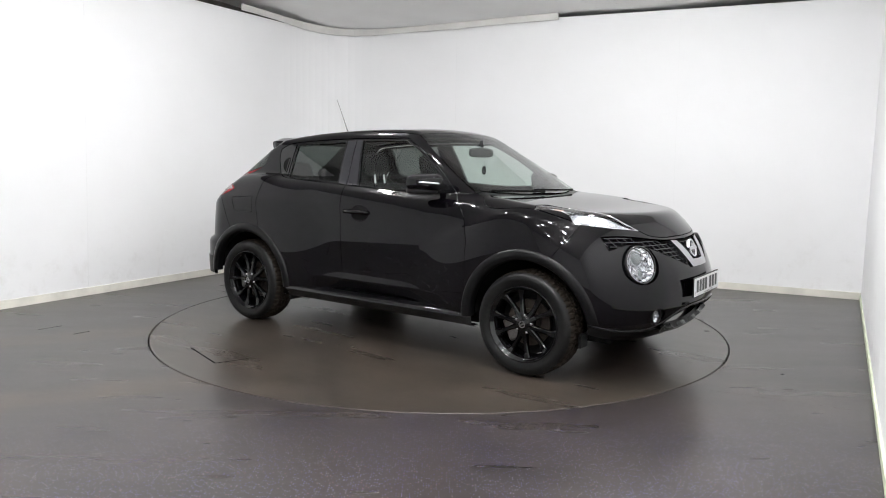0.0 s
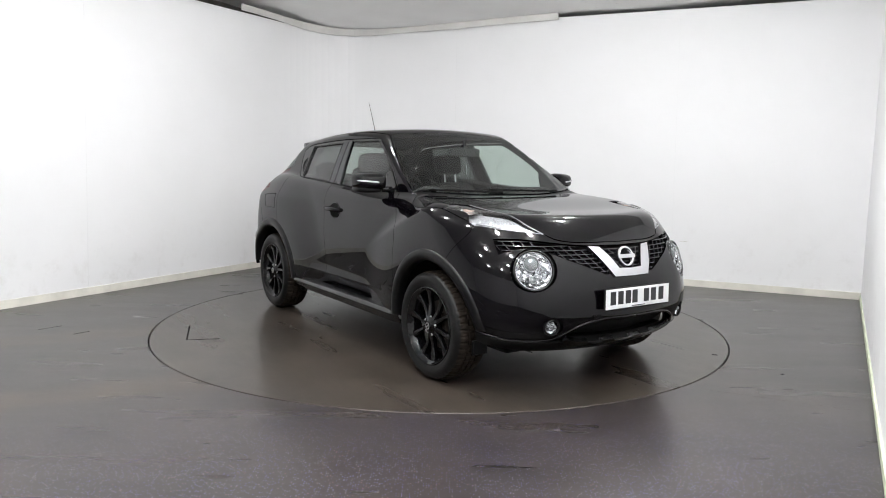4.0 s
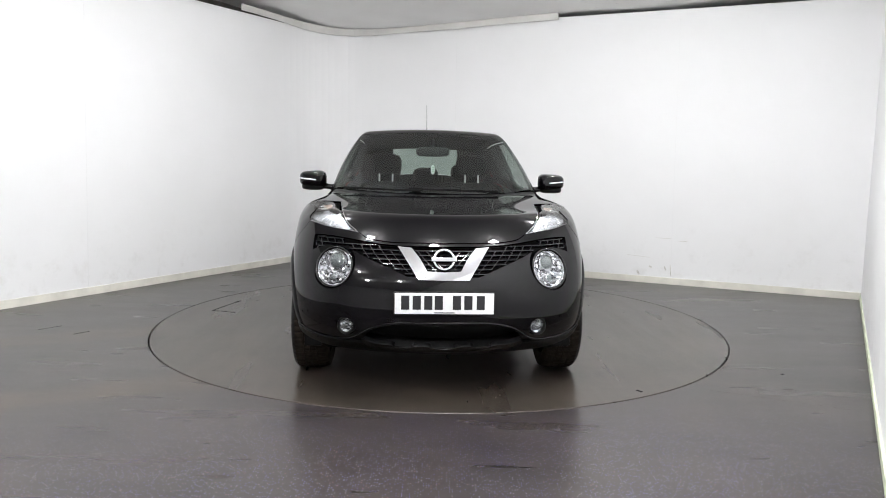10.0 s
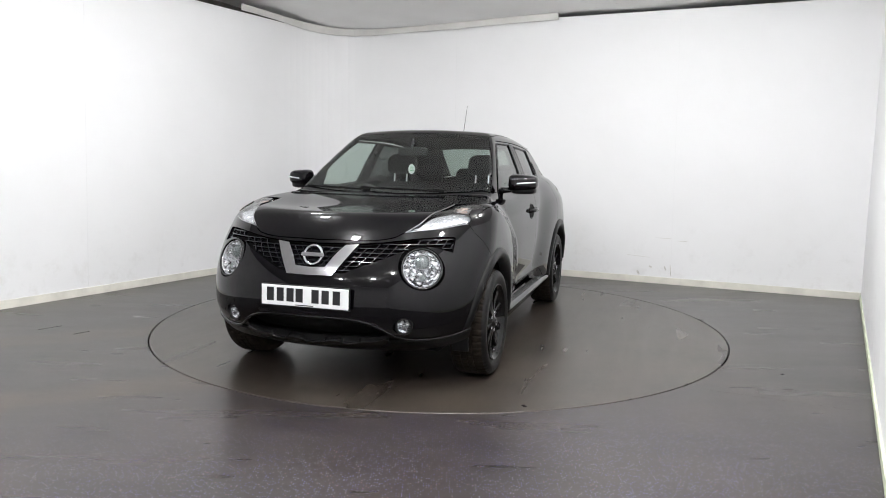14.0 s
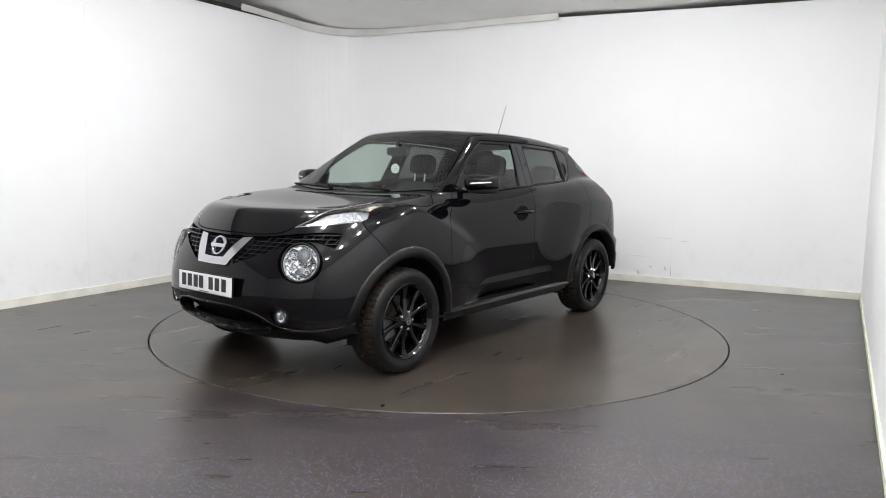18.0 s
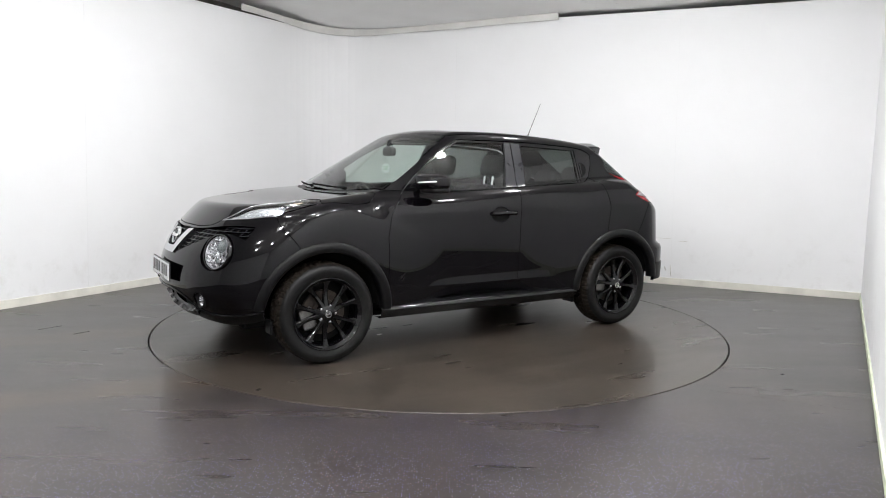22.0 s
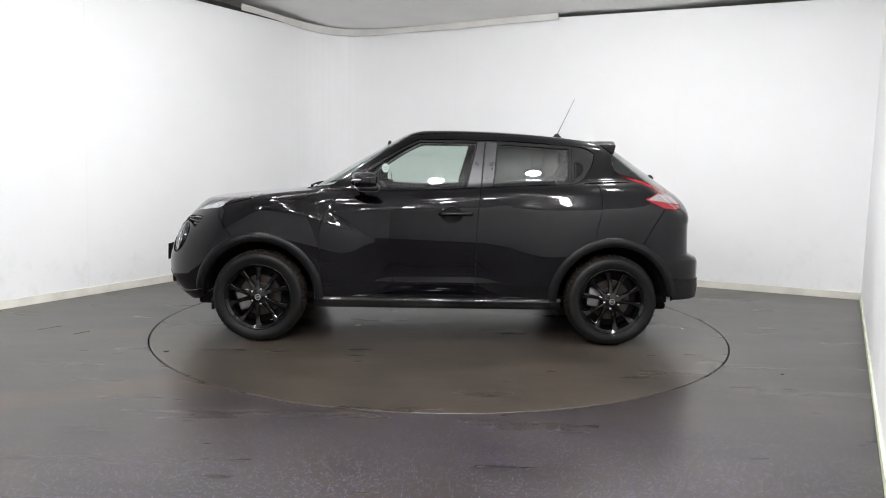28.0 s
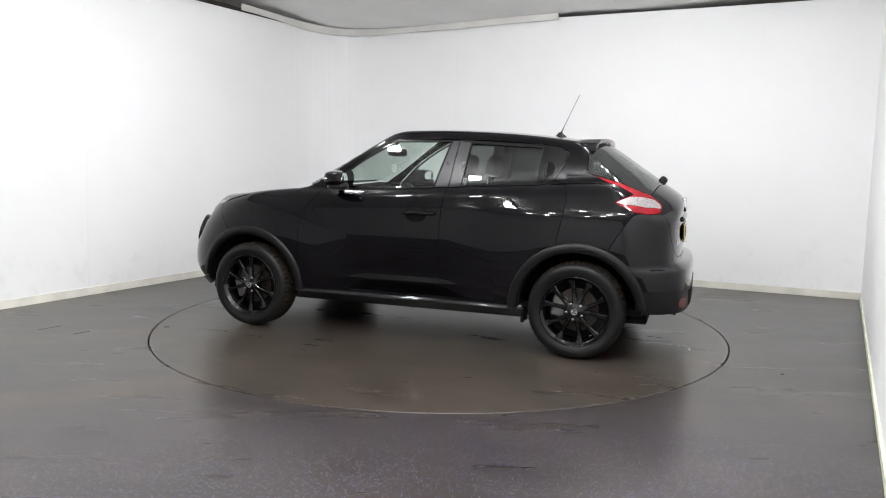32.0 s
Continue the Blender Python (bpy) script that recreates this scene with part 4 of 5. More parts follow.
def grille_ribs():
    l = flat_of("front", settle(GRILLE))
    l = np.vstack([l, l[::-1] * np.array([-1, 1])])
    la, lb = l, np.roll(l, -1, 0)

    def inside(u, v):
        c = (la[:, 1] > v) != (lb[:, 1] > v)
        x = (lb[:, 0] - la[:, 0]) * (v - la[:, 1]) / (lb[:, 1] - la[:, 1] + 1e-12) + la[:, 0]
        return bool(np.sum(c & (u < x)) % 2)
    row, pitch = 0.0235, 0.050
    def bar(a, b, wide, deep):
        q = np.array([a, b])
        p = cast("front", q)
        n = body_normal(p)
        d = p[1] - p[0]
        d = d / (np.linalg.norm(d) + 1e-9)
        w = np.cross(d, n[0]) * wide / 2
        bm = bmesh.new()
        ring = []
        for k in (0, 1):
            c = p[k] - n[k] * 0.010
            ring.append([bm.verts.new(c + w - n[k] * deep), bm.verts.new(c + w * 0.3), bm.verts.new(c - w * 0.3), bm.verts.new(c - w - n[k] * deep)])
        for k in range(3):
            bm.faces.new((ring[0][k], ring[0][k + 1], ring[1][k + 1], ring[1][k]))
        bm.faces.new(ring[0][::-1])
        bm.faces.new(ring[1])
        bmesh.ops.recalc_face_normals(bm, faces=bm.faces[:])
        return bm
    for j in range(10):
        v = 0.690 + row * j
        u = -1.1
        spans = []
        while u < 1.1:
            if inside(u, v) and inside(u + 0.03, v):
                spans.append(u)
            u += 0.03
        for u in spans:
            # level slats, lifted towards the flanks
            part("slat", bar((u, v), (u + 0.031, v), 0.014, 0.016), MESHBLACK, grille)
        k = -20
        while k < 20:
            u = (k + 0.5 * (j % 2)) * pitch
            lean = 0.024 * (1 if u > 0 else -1)
            if inside(u, v) and inside(u + lean, v + row):
                part("rib", bar((u, v), (u + lean, v + row), 0.012, 0.016), MESHBLACK, grille)
            k += 1


grille_ribs()

# bright V round the badge
V_IN = curve([(1.955, 0.173, 0.842), (1.99, 0.125, 0.78), (2.03, 0.088, 0.722)])
V_OUT = curve([(2.05, 0.135, 0.678), (2.0, 0.188, 0.755), (1.94, 0.248, 0.848)])
V_LOOP = np.vstack([loop_of(curve([(2.035, 0, 0.718), (2.03, 0.088, 0.722)])[:-1], V_IN[::-1], curve([(1.955, 0.173, 0.842), (1.94, 0.248, 0.848)]), V_OUT[::-1], curve([(2.05, 0.135, 0.678), (2.055, 0, 0.676)]))])
panel("grille_surround", "front", whole(V_LOOP), CHROME, car, lift=0.010, rim=0.03, gap=0.001, step=0.012, label="bright chrome V-shaped surround")
bp, bn = on_body((2.0, 0, 0.785))
badge = new("badge")
badge.parent = car
badge.matrix_basis = facing(bp + Vector((0.004, 0, 0)), (0.93, 0, 0.33))
tagged(badge, "round chrome ring badge with a plain bar")
part("ring", lathe([(0.060, -0.01), (0.060, 0.006), (0.055, 0.010), (0.047, 0.008), (0.045, -0.01)], 48, "x"), CHROME, badge, "", True)
part("bar", box_bm(-0.004, 0.012, -0.068, 0.068, -0.012, 0.012, 0.004), CHROME, badge)


def bars_plate(name, m, face, lettering):
    plate = new(name)
    plate.parent = car
    plate.matrix_basis = m
    tagged(plate, lettering)
    part("backing", box_bm(-0.010, -0.002, -0.268, 0.268, -0.062, 0.062, 0.006), TRIM, plate, "black plastic holder")
    part("face", box_bm(-0.002, 0.003, -0.26, 0.26, -0.0555, 0.0555, 0.002, 1), face, plate, "flat reflective plate")
    for k, y in enumerate((0.205, 0.145, 0.085, 0.030, -0.065, -0.125, -0.190)):
        part("bar", box_bm(0.003, 0.0038, -y - 0.0215, -y + 0.0215, -0.032, 0.042), INK, plate)
    part("dealer_line", box_bm(0.003, 0.0036, -0.055, 0.055, -0.0505, -0.0455), INK, plate)
    return plate


bars_plate("front_plate", facing((2.108, 0, 0.567), (0.995, 0, 0.03)), PLATE_WHITE, "white number plate with black bars")
bars_plate("rear_plate", facing((-1.917, 0, 0.83), (-0.995, 0, 0.03)), PLATE_YELLOW, "yellow number plate with black bars")

# lower mouth, bumper skirt and its scalloped lip
panel("air_intake", "front", whole(INTAKE), BLACK, car, lift=-0.06, rim=0, gap=-0.02)
part("crash_bar", box_bm(1.90, 1.955, -0.13, 0.13, 0.395, 0.425, 0.008), TRIM, car, "dull black bar deep in the lower mouth")
for k in range(12):
    part("vent_rib", box_bm(2.066, 2.074, -0.17 - 0.012 * k, -0.165 - 0.012 * k, 0.462, 0.478, 0.001, 1), TRIM, car)
edge = settle(curve([(2.065, 0, 0.460), (2.045, 0.23, 0.458), (2.01, 0.37, 0.428), (1.95, 0.47, 0.362), (1.91, 0.53, 0.338), (1.80, 0.68, 0.345), (1.67, 0.82, 0.37)]))
for s in (1, -1):
    part("bumper_edge", tube(edge * np.array([1, s, 1]), 0.009, 8), PAINT, car, "rolled lower edge of the bumper", True)
LOW_LIP = whole(loop_of(curve([(2.0, 0, 0.303), (1.985, 0.30, 0.306), (1.93, 0.48, 0.336), (1.85, 0.64, 0.335), (1.68, 0.84, 0.358)]), curve([(1.68, 0.84, 0.358), (1.69, 0.85, 0.262)]),
                        curve([(1.69, 0.85, 0.262), (1.80, 0.66, 0.245), (1.88, 0.4, 0.240), (1.92, 0, 0.238)])))
panel("bumper_skirt", "front", LOW_LIP, TRIM, car, lift=0.012, rim=0.04, gap=0.0, label="satin black lower skirt")
SKID = whole(loop_of(curve([(1.98, 0, 0.316), (1.98, 0.05, 0.319), (1.98, 0.078, 0.345), (1.98, 0.145, 0.346), (1.975, 0.175, 0.321), (1.97, 0.245, 0.321), (1.965, 0.275, 0.349), (1.955, 0.35, 0.354), (1.945, 0.41, 0.382)], 0.012),
                     curve([(1.945, 0.41, 0.382), (1.94, 0.43, 0.362), (1.93, 0.38, 0.320), (1.95, 0.25, 0.296), (1.96, 0, 0.292)])))
panel("skid_plate", "front", SKID, SKIDGREY, car, step=0.012, lift=0.020, rim=0.028, gap=0.0, label="gloss black scalloped skid strip")

# ------------------------------------------------------------ doors, glass, roof
DOOR_F = loop_of(DOOR_FRONT, curve([(0.832, 0.87, 0.45), (0.82, 0.83, 0.337)]), curve([(0.82, 0.83, 0.337), (-0.285, 0.83, 0.337)]), DOOR_MID[::-1], BELT[BELT[:, 0] > -0.31][::-1])
DOOR_R = loop_of(DOOR_MID, curve([(-0.285, 0.83, 0.337), (-0.835, 0.83, 0.337)]), arc(-AXLE_X, HUB_Z, RA, 2, 70), DOOR_REAR[::-1], BELT[BELT[:, 0] < -0.31][::-1])
doors = panel("front_door", "side", DOOR_F, PAINT, car, both=True, label="gloss black front door", step=0.02)
doors += panel("rear_door", "side", DOOR_R, PAINT, car, both=True, label="gloss black rear door", step=0.02)
FRAME_LOOP = loop_of(BELT, FRAME_BACK, FRAME_TIP, FRAME_TOP, FRAME_FRONT)
WIN_F = loop_of(curve([(0.60, 0.70, 1.118), (0.2, 0.735, 1.108), (-0.20, 0.73, 1.122)]), curve([(-0.20, 0.73, 1.122), (-0.285, 0.575, 1.447)]),
                curve([(-0.285, 0.575, 1.447), (0.135, 0.575, 1.445)]), curve([(0.135, 0.575, 1.445), (0.29, 0.61, 1.362), (0.46, 0.66, 1.25), (0.60, 0.70, 1.118)]))
WIN_R = loop_of(curve([(-0.405, 0.723, 1.137), (-0.95, 0.715, 1.166)]), curve([(-0.95, 0.715, 1.166), (-0.962, 0.585, 1.412)]),
                curve([(-0.962, 0.585, 1.412), (-0.443, 0.58, 1.437)]), curve([(-0.443, 0.58, 1.437), (-0.405, 0.723, 1.137)]))
panel("door_frame", "side", FRAME_LOOP, GLOSS, car, holes=[WIN_F, WIN_R], both=True, lift=-0.002, label="gloss black window frame")
panel("front_side_window", "side", WIN_F, GLASS, car, both=True, lift=-0.006, rim=0, gap=-0.004, label="clear front door glass")
panel("rear_side_window", "side", WIN_R, PRIVACY, car, both=True, lift=-0.006, rim=0, gap=-0.004, label="dark tinted privacy glass")
# satin pillar covers either side of the door joint
panel("pillar_cover", "side", loop_of(curve([(-0.21, 0.73, 1.120), (-0.312, 0.735, 1.124)]), curve([(-0.312, 0.735, 1.124), (-0.345, 0.57, 1.452)]), curve([(-0.345, 0.57, 1.452), (-0.293, 0.57, 1.452)]), curve([(-0.293, 0.57, 1.452), (-0.21, 0.73, 1.120)])), SATIN, car, both=True, lift=0.003, rim=0.006, label="satin grey-black pillar cover")
panel("pillar_cover", "side", loop_of(curve([(-0.318, 0.735, 1.124), (-0.40, 0.73, 1.132)]), curve([(-0.40, 0.73, 1.132), (-0.437, 0.57, 1.446)]), curve([(-0.437, 0.57, 1.446), (-0.351, 0.57, 1.452)]), curve([(-0.351, 0.57, 1.452), (-0.318, 0.735, 1.124)])), SATIN, car, both=True, lift=0.003, rim=0.006, label="satin grey-black pillar cover")
# rear quarter trim with its hidden door handle
QT = loop_of(curve([(-0.972, 0.705, 1.172), (-1.055, 0.665, 1.225)]), curve([(-1.055, 0.665, 1.225), (-1.12, 0.62, 1.305), (-1.138, 0.592, 1.375)]), curve([(-1.138, 0.592, 1.375), (-1.06, 0.577, 1.408), (-0.982, 0.58, 1.420)]), curve([(-0.982, 0.58, 1.420), (-0.972, 0.705, 1.172)]))
HS = loop_of(curve([(-0.995, 0.68, 1.195), (-1.05, 0.66, 1.235), (-1.055, 0.635, 1.29), (-1.0, 0.635, 1.305), (-0.995, 0.68, 1.195)], 0.012))
panel("quarter_trim", "side", QT, GLOSS, car, both=True, lift=0.003, rim=0.006, holes=[HS], label="satin triangular trim with a handle recess")
# nearly flush black patch paints the shade inside the handle recess
panel("recess_shade", "side", HS, BLACK, car, both=True, lift=0.001, rim=0, gap=-0.003)
panel("rear_handle", "side", loop_of(curve([(-0.998, 0.68, 1.20), (-1.008, 0.675, 1.21), (-1.012, 0.63, 1.305), (-0.999, 0.635, 1.30), (-0.998, 0.68, 1.20)], 0.012)), GLOSS, car, both=True, lift=0.006, rim=0.012)
# bright-edged belt moulding
for c in (WIN_F, WIN_R):
    for s in (1, -1):
        q = settle(c)
        q = q + body_normal(q) * 0.0015
        q = np.vstack([q, q[:1]])
        part("window_seal", tube(q * np.array([1, s, 1]), 0.0035, 5, False), TRIM, car, "", True)

QUARTER = loop_of(WS_EDGE, RAIL, curve([(-1.27, 0.49, 1.415), (-1.285, 0.50, 1.408)]), GLASS_SIDE, LAMP_ARM[::-1], LAMP_NOTCH[::-1], LAMP_ROOT[::-1],
                  BUMP_GAP, arc(-AXLE_X, HUB_Z, RA, 115.5, 70), DOOR_REAR[::-1], FRAME_BACK, FRAME_TIP, FRAME_TOP, FRAME_FRONT, curve([(0.66, 0.715, 1.10), (0.80, 0.69, 1.095)]))
panel("quarter_panel", "roll", QUARTER, PAINT, car, both=True, label="gloss black body side with pillar and rear haunch", step=0.02)
LAMP_LOOP = loop_of(LAMP_TOP, LAMP_TAIL, LAMP_FOOT, LAMP_ROOT, LAMP_NOTCH, LAMP_ARM)
lamps = panel("tail_lamp", "roll", LAMP_LOOP, REDLENS, car, both=True, label="boomerang tail lamp in red and clear plastic", step=0.015)
CLEAR = loop_of(curve([(-1.505, 0.812, 1.062), (-1.57, 0.755, 1.085), (-1.63, 0.69, 1.088), (-1.72, 0.61, 1.075)]), curve([(-1.72, 0.61, 1.075), (-1.765, 0.62, 1.045), (-1.768, 0.66, 1.018)]), curve([(-1.768, 0.66, 1.018), (-1.66, 0.76, 1.030), (-1.58, 0.80, 1.045), (-1.505, 0.812, 1.062)]))
clears = panel("clear_lens", "roll", CLEAR, PALELENS, car, both=True, lift=0.004, rim=0.008, gap=0.001, step=0.015, label="clear band of the lamp")
for c, lamp in zip(clears, lamps):
    c.parent = lamp
panel("lamp_backing", "roll", LAMP_LOOP, BLACK, car, both=True, lift=-0.03, rim=0, gap=-0.02)
panel("windscreen", "top", whole(loop_of(SCREEN_LOW[::-1], WS_EDGE, WS_TOP)), GLASS, car, rim=0, step=0.04, label="pale green windscreen")
panel("roof", "top", whole(loop_of(WS_TOP[::-1], RAIL, ROOF_BACK)), PAINT, car, label="gloss black roof")
panel("rear_window", "top", whole(loop_of(ROOF_BACK[::-1], curve([(-1.27, 0.49, 1.415), (-1.285, 0.50, 1.408)]), GLASS_SIDE, LAMP_TOP, GATE_TOP)), REARGLASS, car, rim=0, label="dark tinted rear window")
frit = loop_of(curve([(-1.285, 0.50, 1.408), (-1.285, 0.30, 1.44)]), curve([(-1.285, 0.30, 1.44), (-1.37, 0.31, 1.38), (-1.50, 0.32, 1.29), (-1.70, 0.32, 1.14)]), curve([(-1.70, 0.32, 1.14), (-1.70, 0.57, 1.10)]), LAMP_TOP[::-1], GLASS_SIDE[::-1])
panel("glass_border", "top", frit, GLOSS, car, both=True, lift=-0.006, rim=0, gap=0.002, label="black border of the rear window")
panel("tailgate", "rear", whole(loop_of(GATE_TOP[::-1], LAMP_TAIL, GATE_SIDE, GATE_LOW)), PAINT, car, label="gloss black tailgate")
REAR_LOW = cast("rear", flat_of("rear", curve([(-1.695, 0.85, 0.345), (-1.86, 0.6, 0.348), (-1.95, 0, 0.348)])))
panel("rear_bumper", "rear", whole(loop_of(GATE_LOW[::-1], GATE_SIDE[::-1], LAMP_FOOT, BUMP_GAP, arc(-AXLE_X, HUB_Z, RA, 115.5, 179), REAR_LOW)), PAINT, car, label="gloss black rear bumper")
VAL = whole(loop_of(curve([(-2.0, 0, 0.48), (-1.93, 0.5, 0.48), (-1.70, 0.86, 0.495)]), curve([(-1.70, 0.86, 0.495), (-1.695, 0.85, 0.335)]), REAR_LOW))
panel("rear_valance", "rear", VAL, TRIM, car, lift=0.006, rim=0.03, gap=0.0, label="satin black lower valance")


def rear_reflector(s):
    c = loop_of(curve([(-1.90, 0.56, 0.43), (-1.86, 0.66, 0.44), (-1.86, 0.67, 0.39), (-1.90, 0.58, 0.38), (-1.90, 0.56, 0.43)], 0.012))
    return c


panel("reflector", "rear", rear_reflector(1), DULLRED, car, both=True, lift=0.009, rim=0.012, label="red corner reflector")
panel("rear_vent", "rear", loop_of(curve([(-1.93, 0.50, 0.475), (-1.98, 0.28, 0.475)]), curve([(-1.98, 0.28, 0.475), (-1.98, 0.30, 0.36)]), curve([(-1.98, 0.30, 0.36), (-1.94, 0.46, 0.36)]), curve([(-1.94, 0.46, 0.36), (-1.93, 0.50, 0.475)])), BLACK, car, both=True, lift=0.010, rim=0.01, label="black mesh insert")


# spoiler at the end of the roof
def spoiler():
    bm = bmesh.new()
    rows = []
    ys = np.linspace(-0.54, 0.54, 37)
    for y in ys:
        a = abs(y)
        tip = -1.355 + 0.10 * a * a + 0.5 * max(0, a - 0.44) ** 2
        prof = []
        drop = 0.45 * max(0.0, a - 0.42) ** 1.0
        for k, u in enumerate((0.0, 0.35, 0.7, 0.92, 1.0)):
            x = -1.17 + (tip + 1.17) * u
            z = K["r_z"] - K["r_two"] * (x + 0.15) ** 2 * (1 - 0.12 * u) - K["r_side"] * a * a + 0.016 * u - drop * (0.40 + 0.1 * u)
            prof.append((x, y, z + (0.002 if k == 0 else 0.006) - (0.005 if u == 1.0 else 0)))
        x, z = prof[-1][0], prof[-1][2]
        prof.append((x + 0.004, y, z - 0.020))
        prof.append((x + 0.018, y, z - 0.034 - 0.30 * max(0, a - 0.40)))
        prof.append((-1.28 + 0.06 * a * a, y, z - 0.036 - 0.30 * max(0, a - 0.40)))
        rows.append([bm.verts.new(p) for p in prof])
    for p, q in zip(rows, rows[1:]):
        for k in range(len(p) - 1):
            bm.faces.new((p[k], q[k], q[k + 1], p[k + 1]))
    bm.faces.new(rows[0])
    bm.faces.new(rows[-1][::-1])
    bmesh.ops.recalc_face_normals(bm, faces=bm.faces[:])
    return bm


part("roof_spoiler", spoiler(), PAINT, car, "gloss black roof spoiler", True)
stop = part("brake_light", box_bm(-1.362, -1.350, -0.12, 0.12, 1.452, 1.464, 0.003), REDLENS, car, "thin red high brake light")

# aerial
ap, an = on_body((-0.97, 0, 1.51))
aerial = new("aerial")
aerial.parent = car
aerial.matrix_basis = Matrix.Translation(ap)
tagged(aerial, "thin raked roof aerial on a black foot")
part("foot", turned(lathe([(0.030, -0.004), (0.028, 0.006), (0.016, 0.020), (0.010, 0.034), (0.001, 0.036)], 20, "z"), Matrix.Diagonal((1.5, 0.75, 1, 1))), TRIM, aerial, "", True)
part("mast", tube([(-0.004, 0, 0.03), (-0.028, 0, 0.085), (-0.135, 0, 0.315)], [0.0055, 0.0032, 0.0018], 8), STEEL, aerial, "thin metal mast", True)


# door handles
def door_handle(s):
    h = new("door_handle")
    h.parent = car
    p, n = on_body((-0.125, s * 0.82, 0.937))
    h.matrix_basis = Matrix.Translation(p)
    tagged(h, "gloss black pull handle")
    bm = tube([(-0.125, s * -0.004, 0.0), (-0.105, s * 0.020, 0.002), (-0.05, s * 0.030, 0.002), (0.03, s * 0.030, 0.002), (0.085, s * 0.020, -0.002), (0.11, s * -0.004, -0.004)], [0.012, 0.015, 0.015, 0.015, 0.015, 0.012], 12)
    part("grip", bm, PAINT, h, "", True)
    return h


both_sides(door_handle)
# the cup has no depth: a black oval on the door paints its shade
panel("cup_shade", "side", ring_loop((-0.105, 0.82, 0.930), 0.056, "side", 32, 1.4), BLACK, car, both=True, lift=0.0015, rim=0.002, gap=0, label="flat black oval for the shade in the handle recess")
for s in (1, -1):
    q = settle(ring_loop((-0.105, 0.82, 0.930), 0.056, "side", 32, 1.4))
    q = (q + body_normal(q) * 0.001) * np.array([1, s, 1])
    part("cup_edge", tube(np.vstack([q, q[:1]]), 0.004, 6, False), PAINT, car, "", True)
panel("lock_cap", "side", ring_loop((-0.235, 0.82, 0.940), 0.011, "side", 16, 1.5), PAINT, car, lift=0.02, rim=0.02, gap=0)
FLAP = loop_of(curve([(-1.20, -0.86, 0.885), (-1.225, -0.84, 1.005)]), curve([(-1.225, -0.84, 1.005), (-1.47, -0.84, 0.985)]), curve([(-1.47, -0.84, 0.985), (-1.415, -0.86, 0.885)]), curve([(-1.415, -0.86, 0.885), (-1.20, -0.86, 0.885)]))


def flap_line():
    q = settle(FLAP)
    q = np.vstack([q, q[:1]])
    return tube(q, 0.0028, 4, False)


part("fuel_flap_joint", flap_line(), BLACK, car, "fuel flap outline")


# wing mirrors
def wing_mirror(s):
    m = new("wing_mirror")
    m.parent = car
    m.matrix_basis = pose(0.50, s * 0.868, 1.157)
    tagged(m, "gloss black wing mirror with a pale indicator strip")
    bm = bmesh.new()
    bmesh.ops.create_uvsphere(bm, u_segments=40, v_segments=24, radius=1.0)
    for v in bm.verts:
        x, y, z = v.co
        def pw(t, e):
            return math.copysign(abs(t) ** e, t)
        X = pw(x, 0.62)
        Y, Z = pw(y, 0.5), pw(z, 0.58)
        X = X * (0.105 if X > 0 else 0.055)
        Y = Y * 0.098
        Z = Z * (0.060 if Z > 0 else 0.055) * (1 - 0.10 * (Y * s / 0.098))
        v.co = Vector((X - 0.03 * (Y * s / 0.098) - 0.01, Y, Z + 0.008))
    part("housing", bm, PAINT, m, "gloss black cap", True)
    bm = bmesh.new()
    bmesh.ops.create_uvsphere(bm, u_segments=28, v_segments=10, radius=1.0)
    for v in bm.verts:
        c = [math.copysign(abs(t) ** 0.6, t) for t in v.co]
        v.co = Vector((c[0] * 0.078 - 0.012 - 0.02 * c[1] * s, c[1] * 0.084, c[2] * 0.028 - 0.044))
    part("lower_shell", bm, TRIM, m, "satin black lower shell", True)
    part("arm", tube([(0.035, -s * 0.06, -0.035), (0.045, -s * 0.12, -0.045), (0.05, -s * 0.165, -0.05)], [0.022, 0.020, 0.024], 12), GLOSS, m, "", True)
    strip = []
    for k in range(13):
        u = k / 12
        y = -0.03 + 0.122 * u
        x = 0.105 * (1 - abs(y / 0.098) ** 4) ** 0.31 - 0.03 * (y / 0.098) - 0.008
        strip.append((x, s * y, 0.004 + 0.010 * u))
    part("indicator_strip", tube(strip, [0.003] + [0.0055] * 11 + [0.003], 8), CLEARLAMP, m, "pale indicator strip", True)
    part("glass", turned(lathe([(0.001, 0), (0.062, 0), (0.066, -0.004)], 28, "x"), Matrix.Translation((-0.067, 0, 0.008)) @ Matrix.Rotation(radians(s * 12), 4, "Z") @ Matrix.Diagonal((-1, 1.25, 0.72, 1))), MIRROR, m, "mirror glass")
    return m


both_sides(wing_mirror)
panel("mirror_sail", "side", loop_of(curve([(0.63, 0.70, 1.108), (0.44, 0.73, 1.108)]), curve([(0.44, 0.73, 1.108), (0.45, 0.68, 1.20), (0.49, 0.665, 1.235)]), curve([(0.49, 0.665, 1.235), (0.63, 0.70, 1.108)])), GLOSS, car, both=True, lift=0.004, rim=0.008)


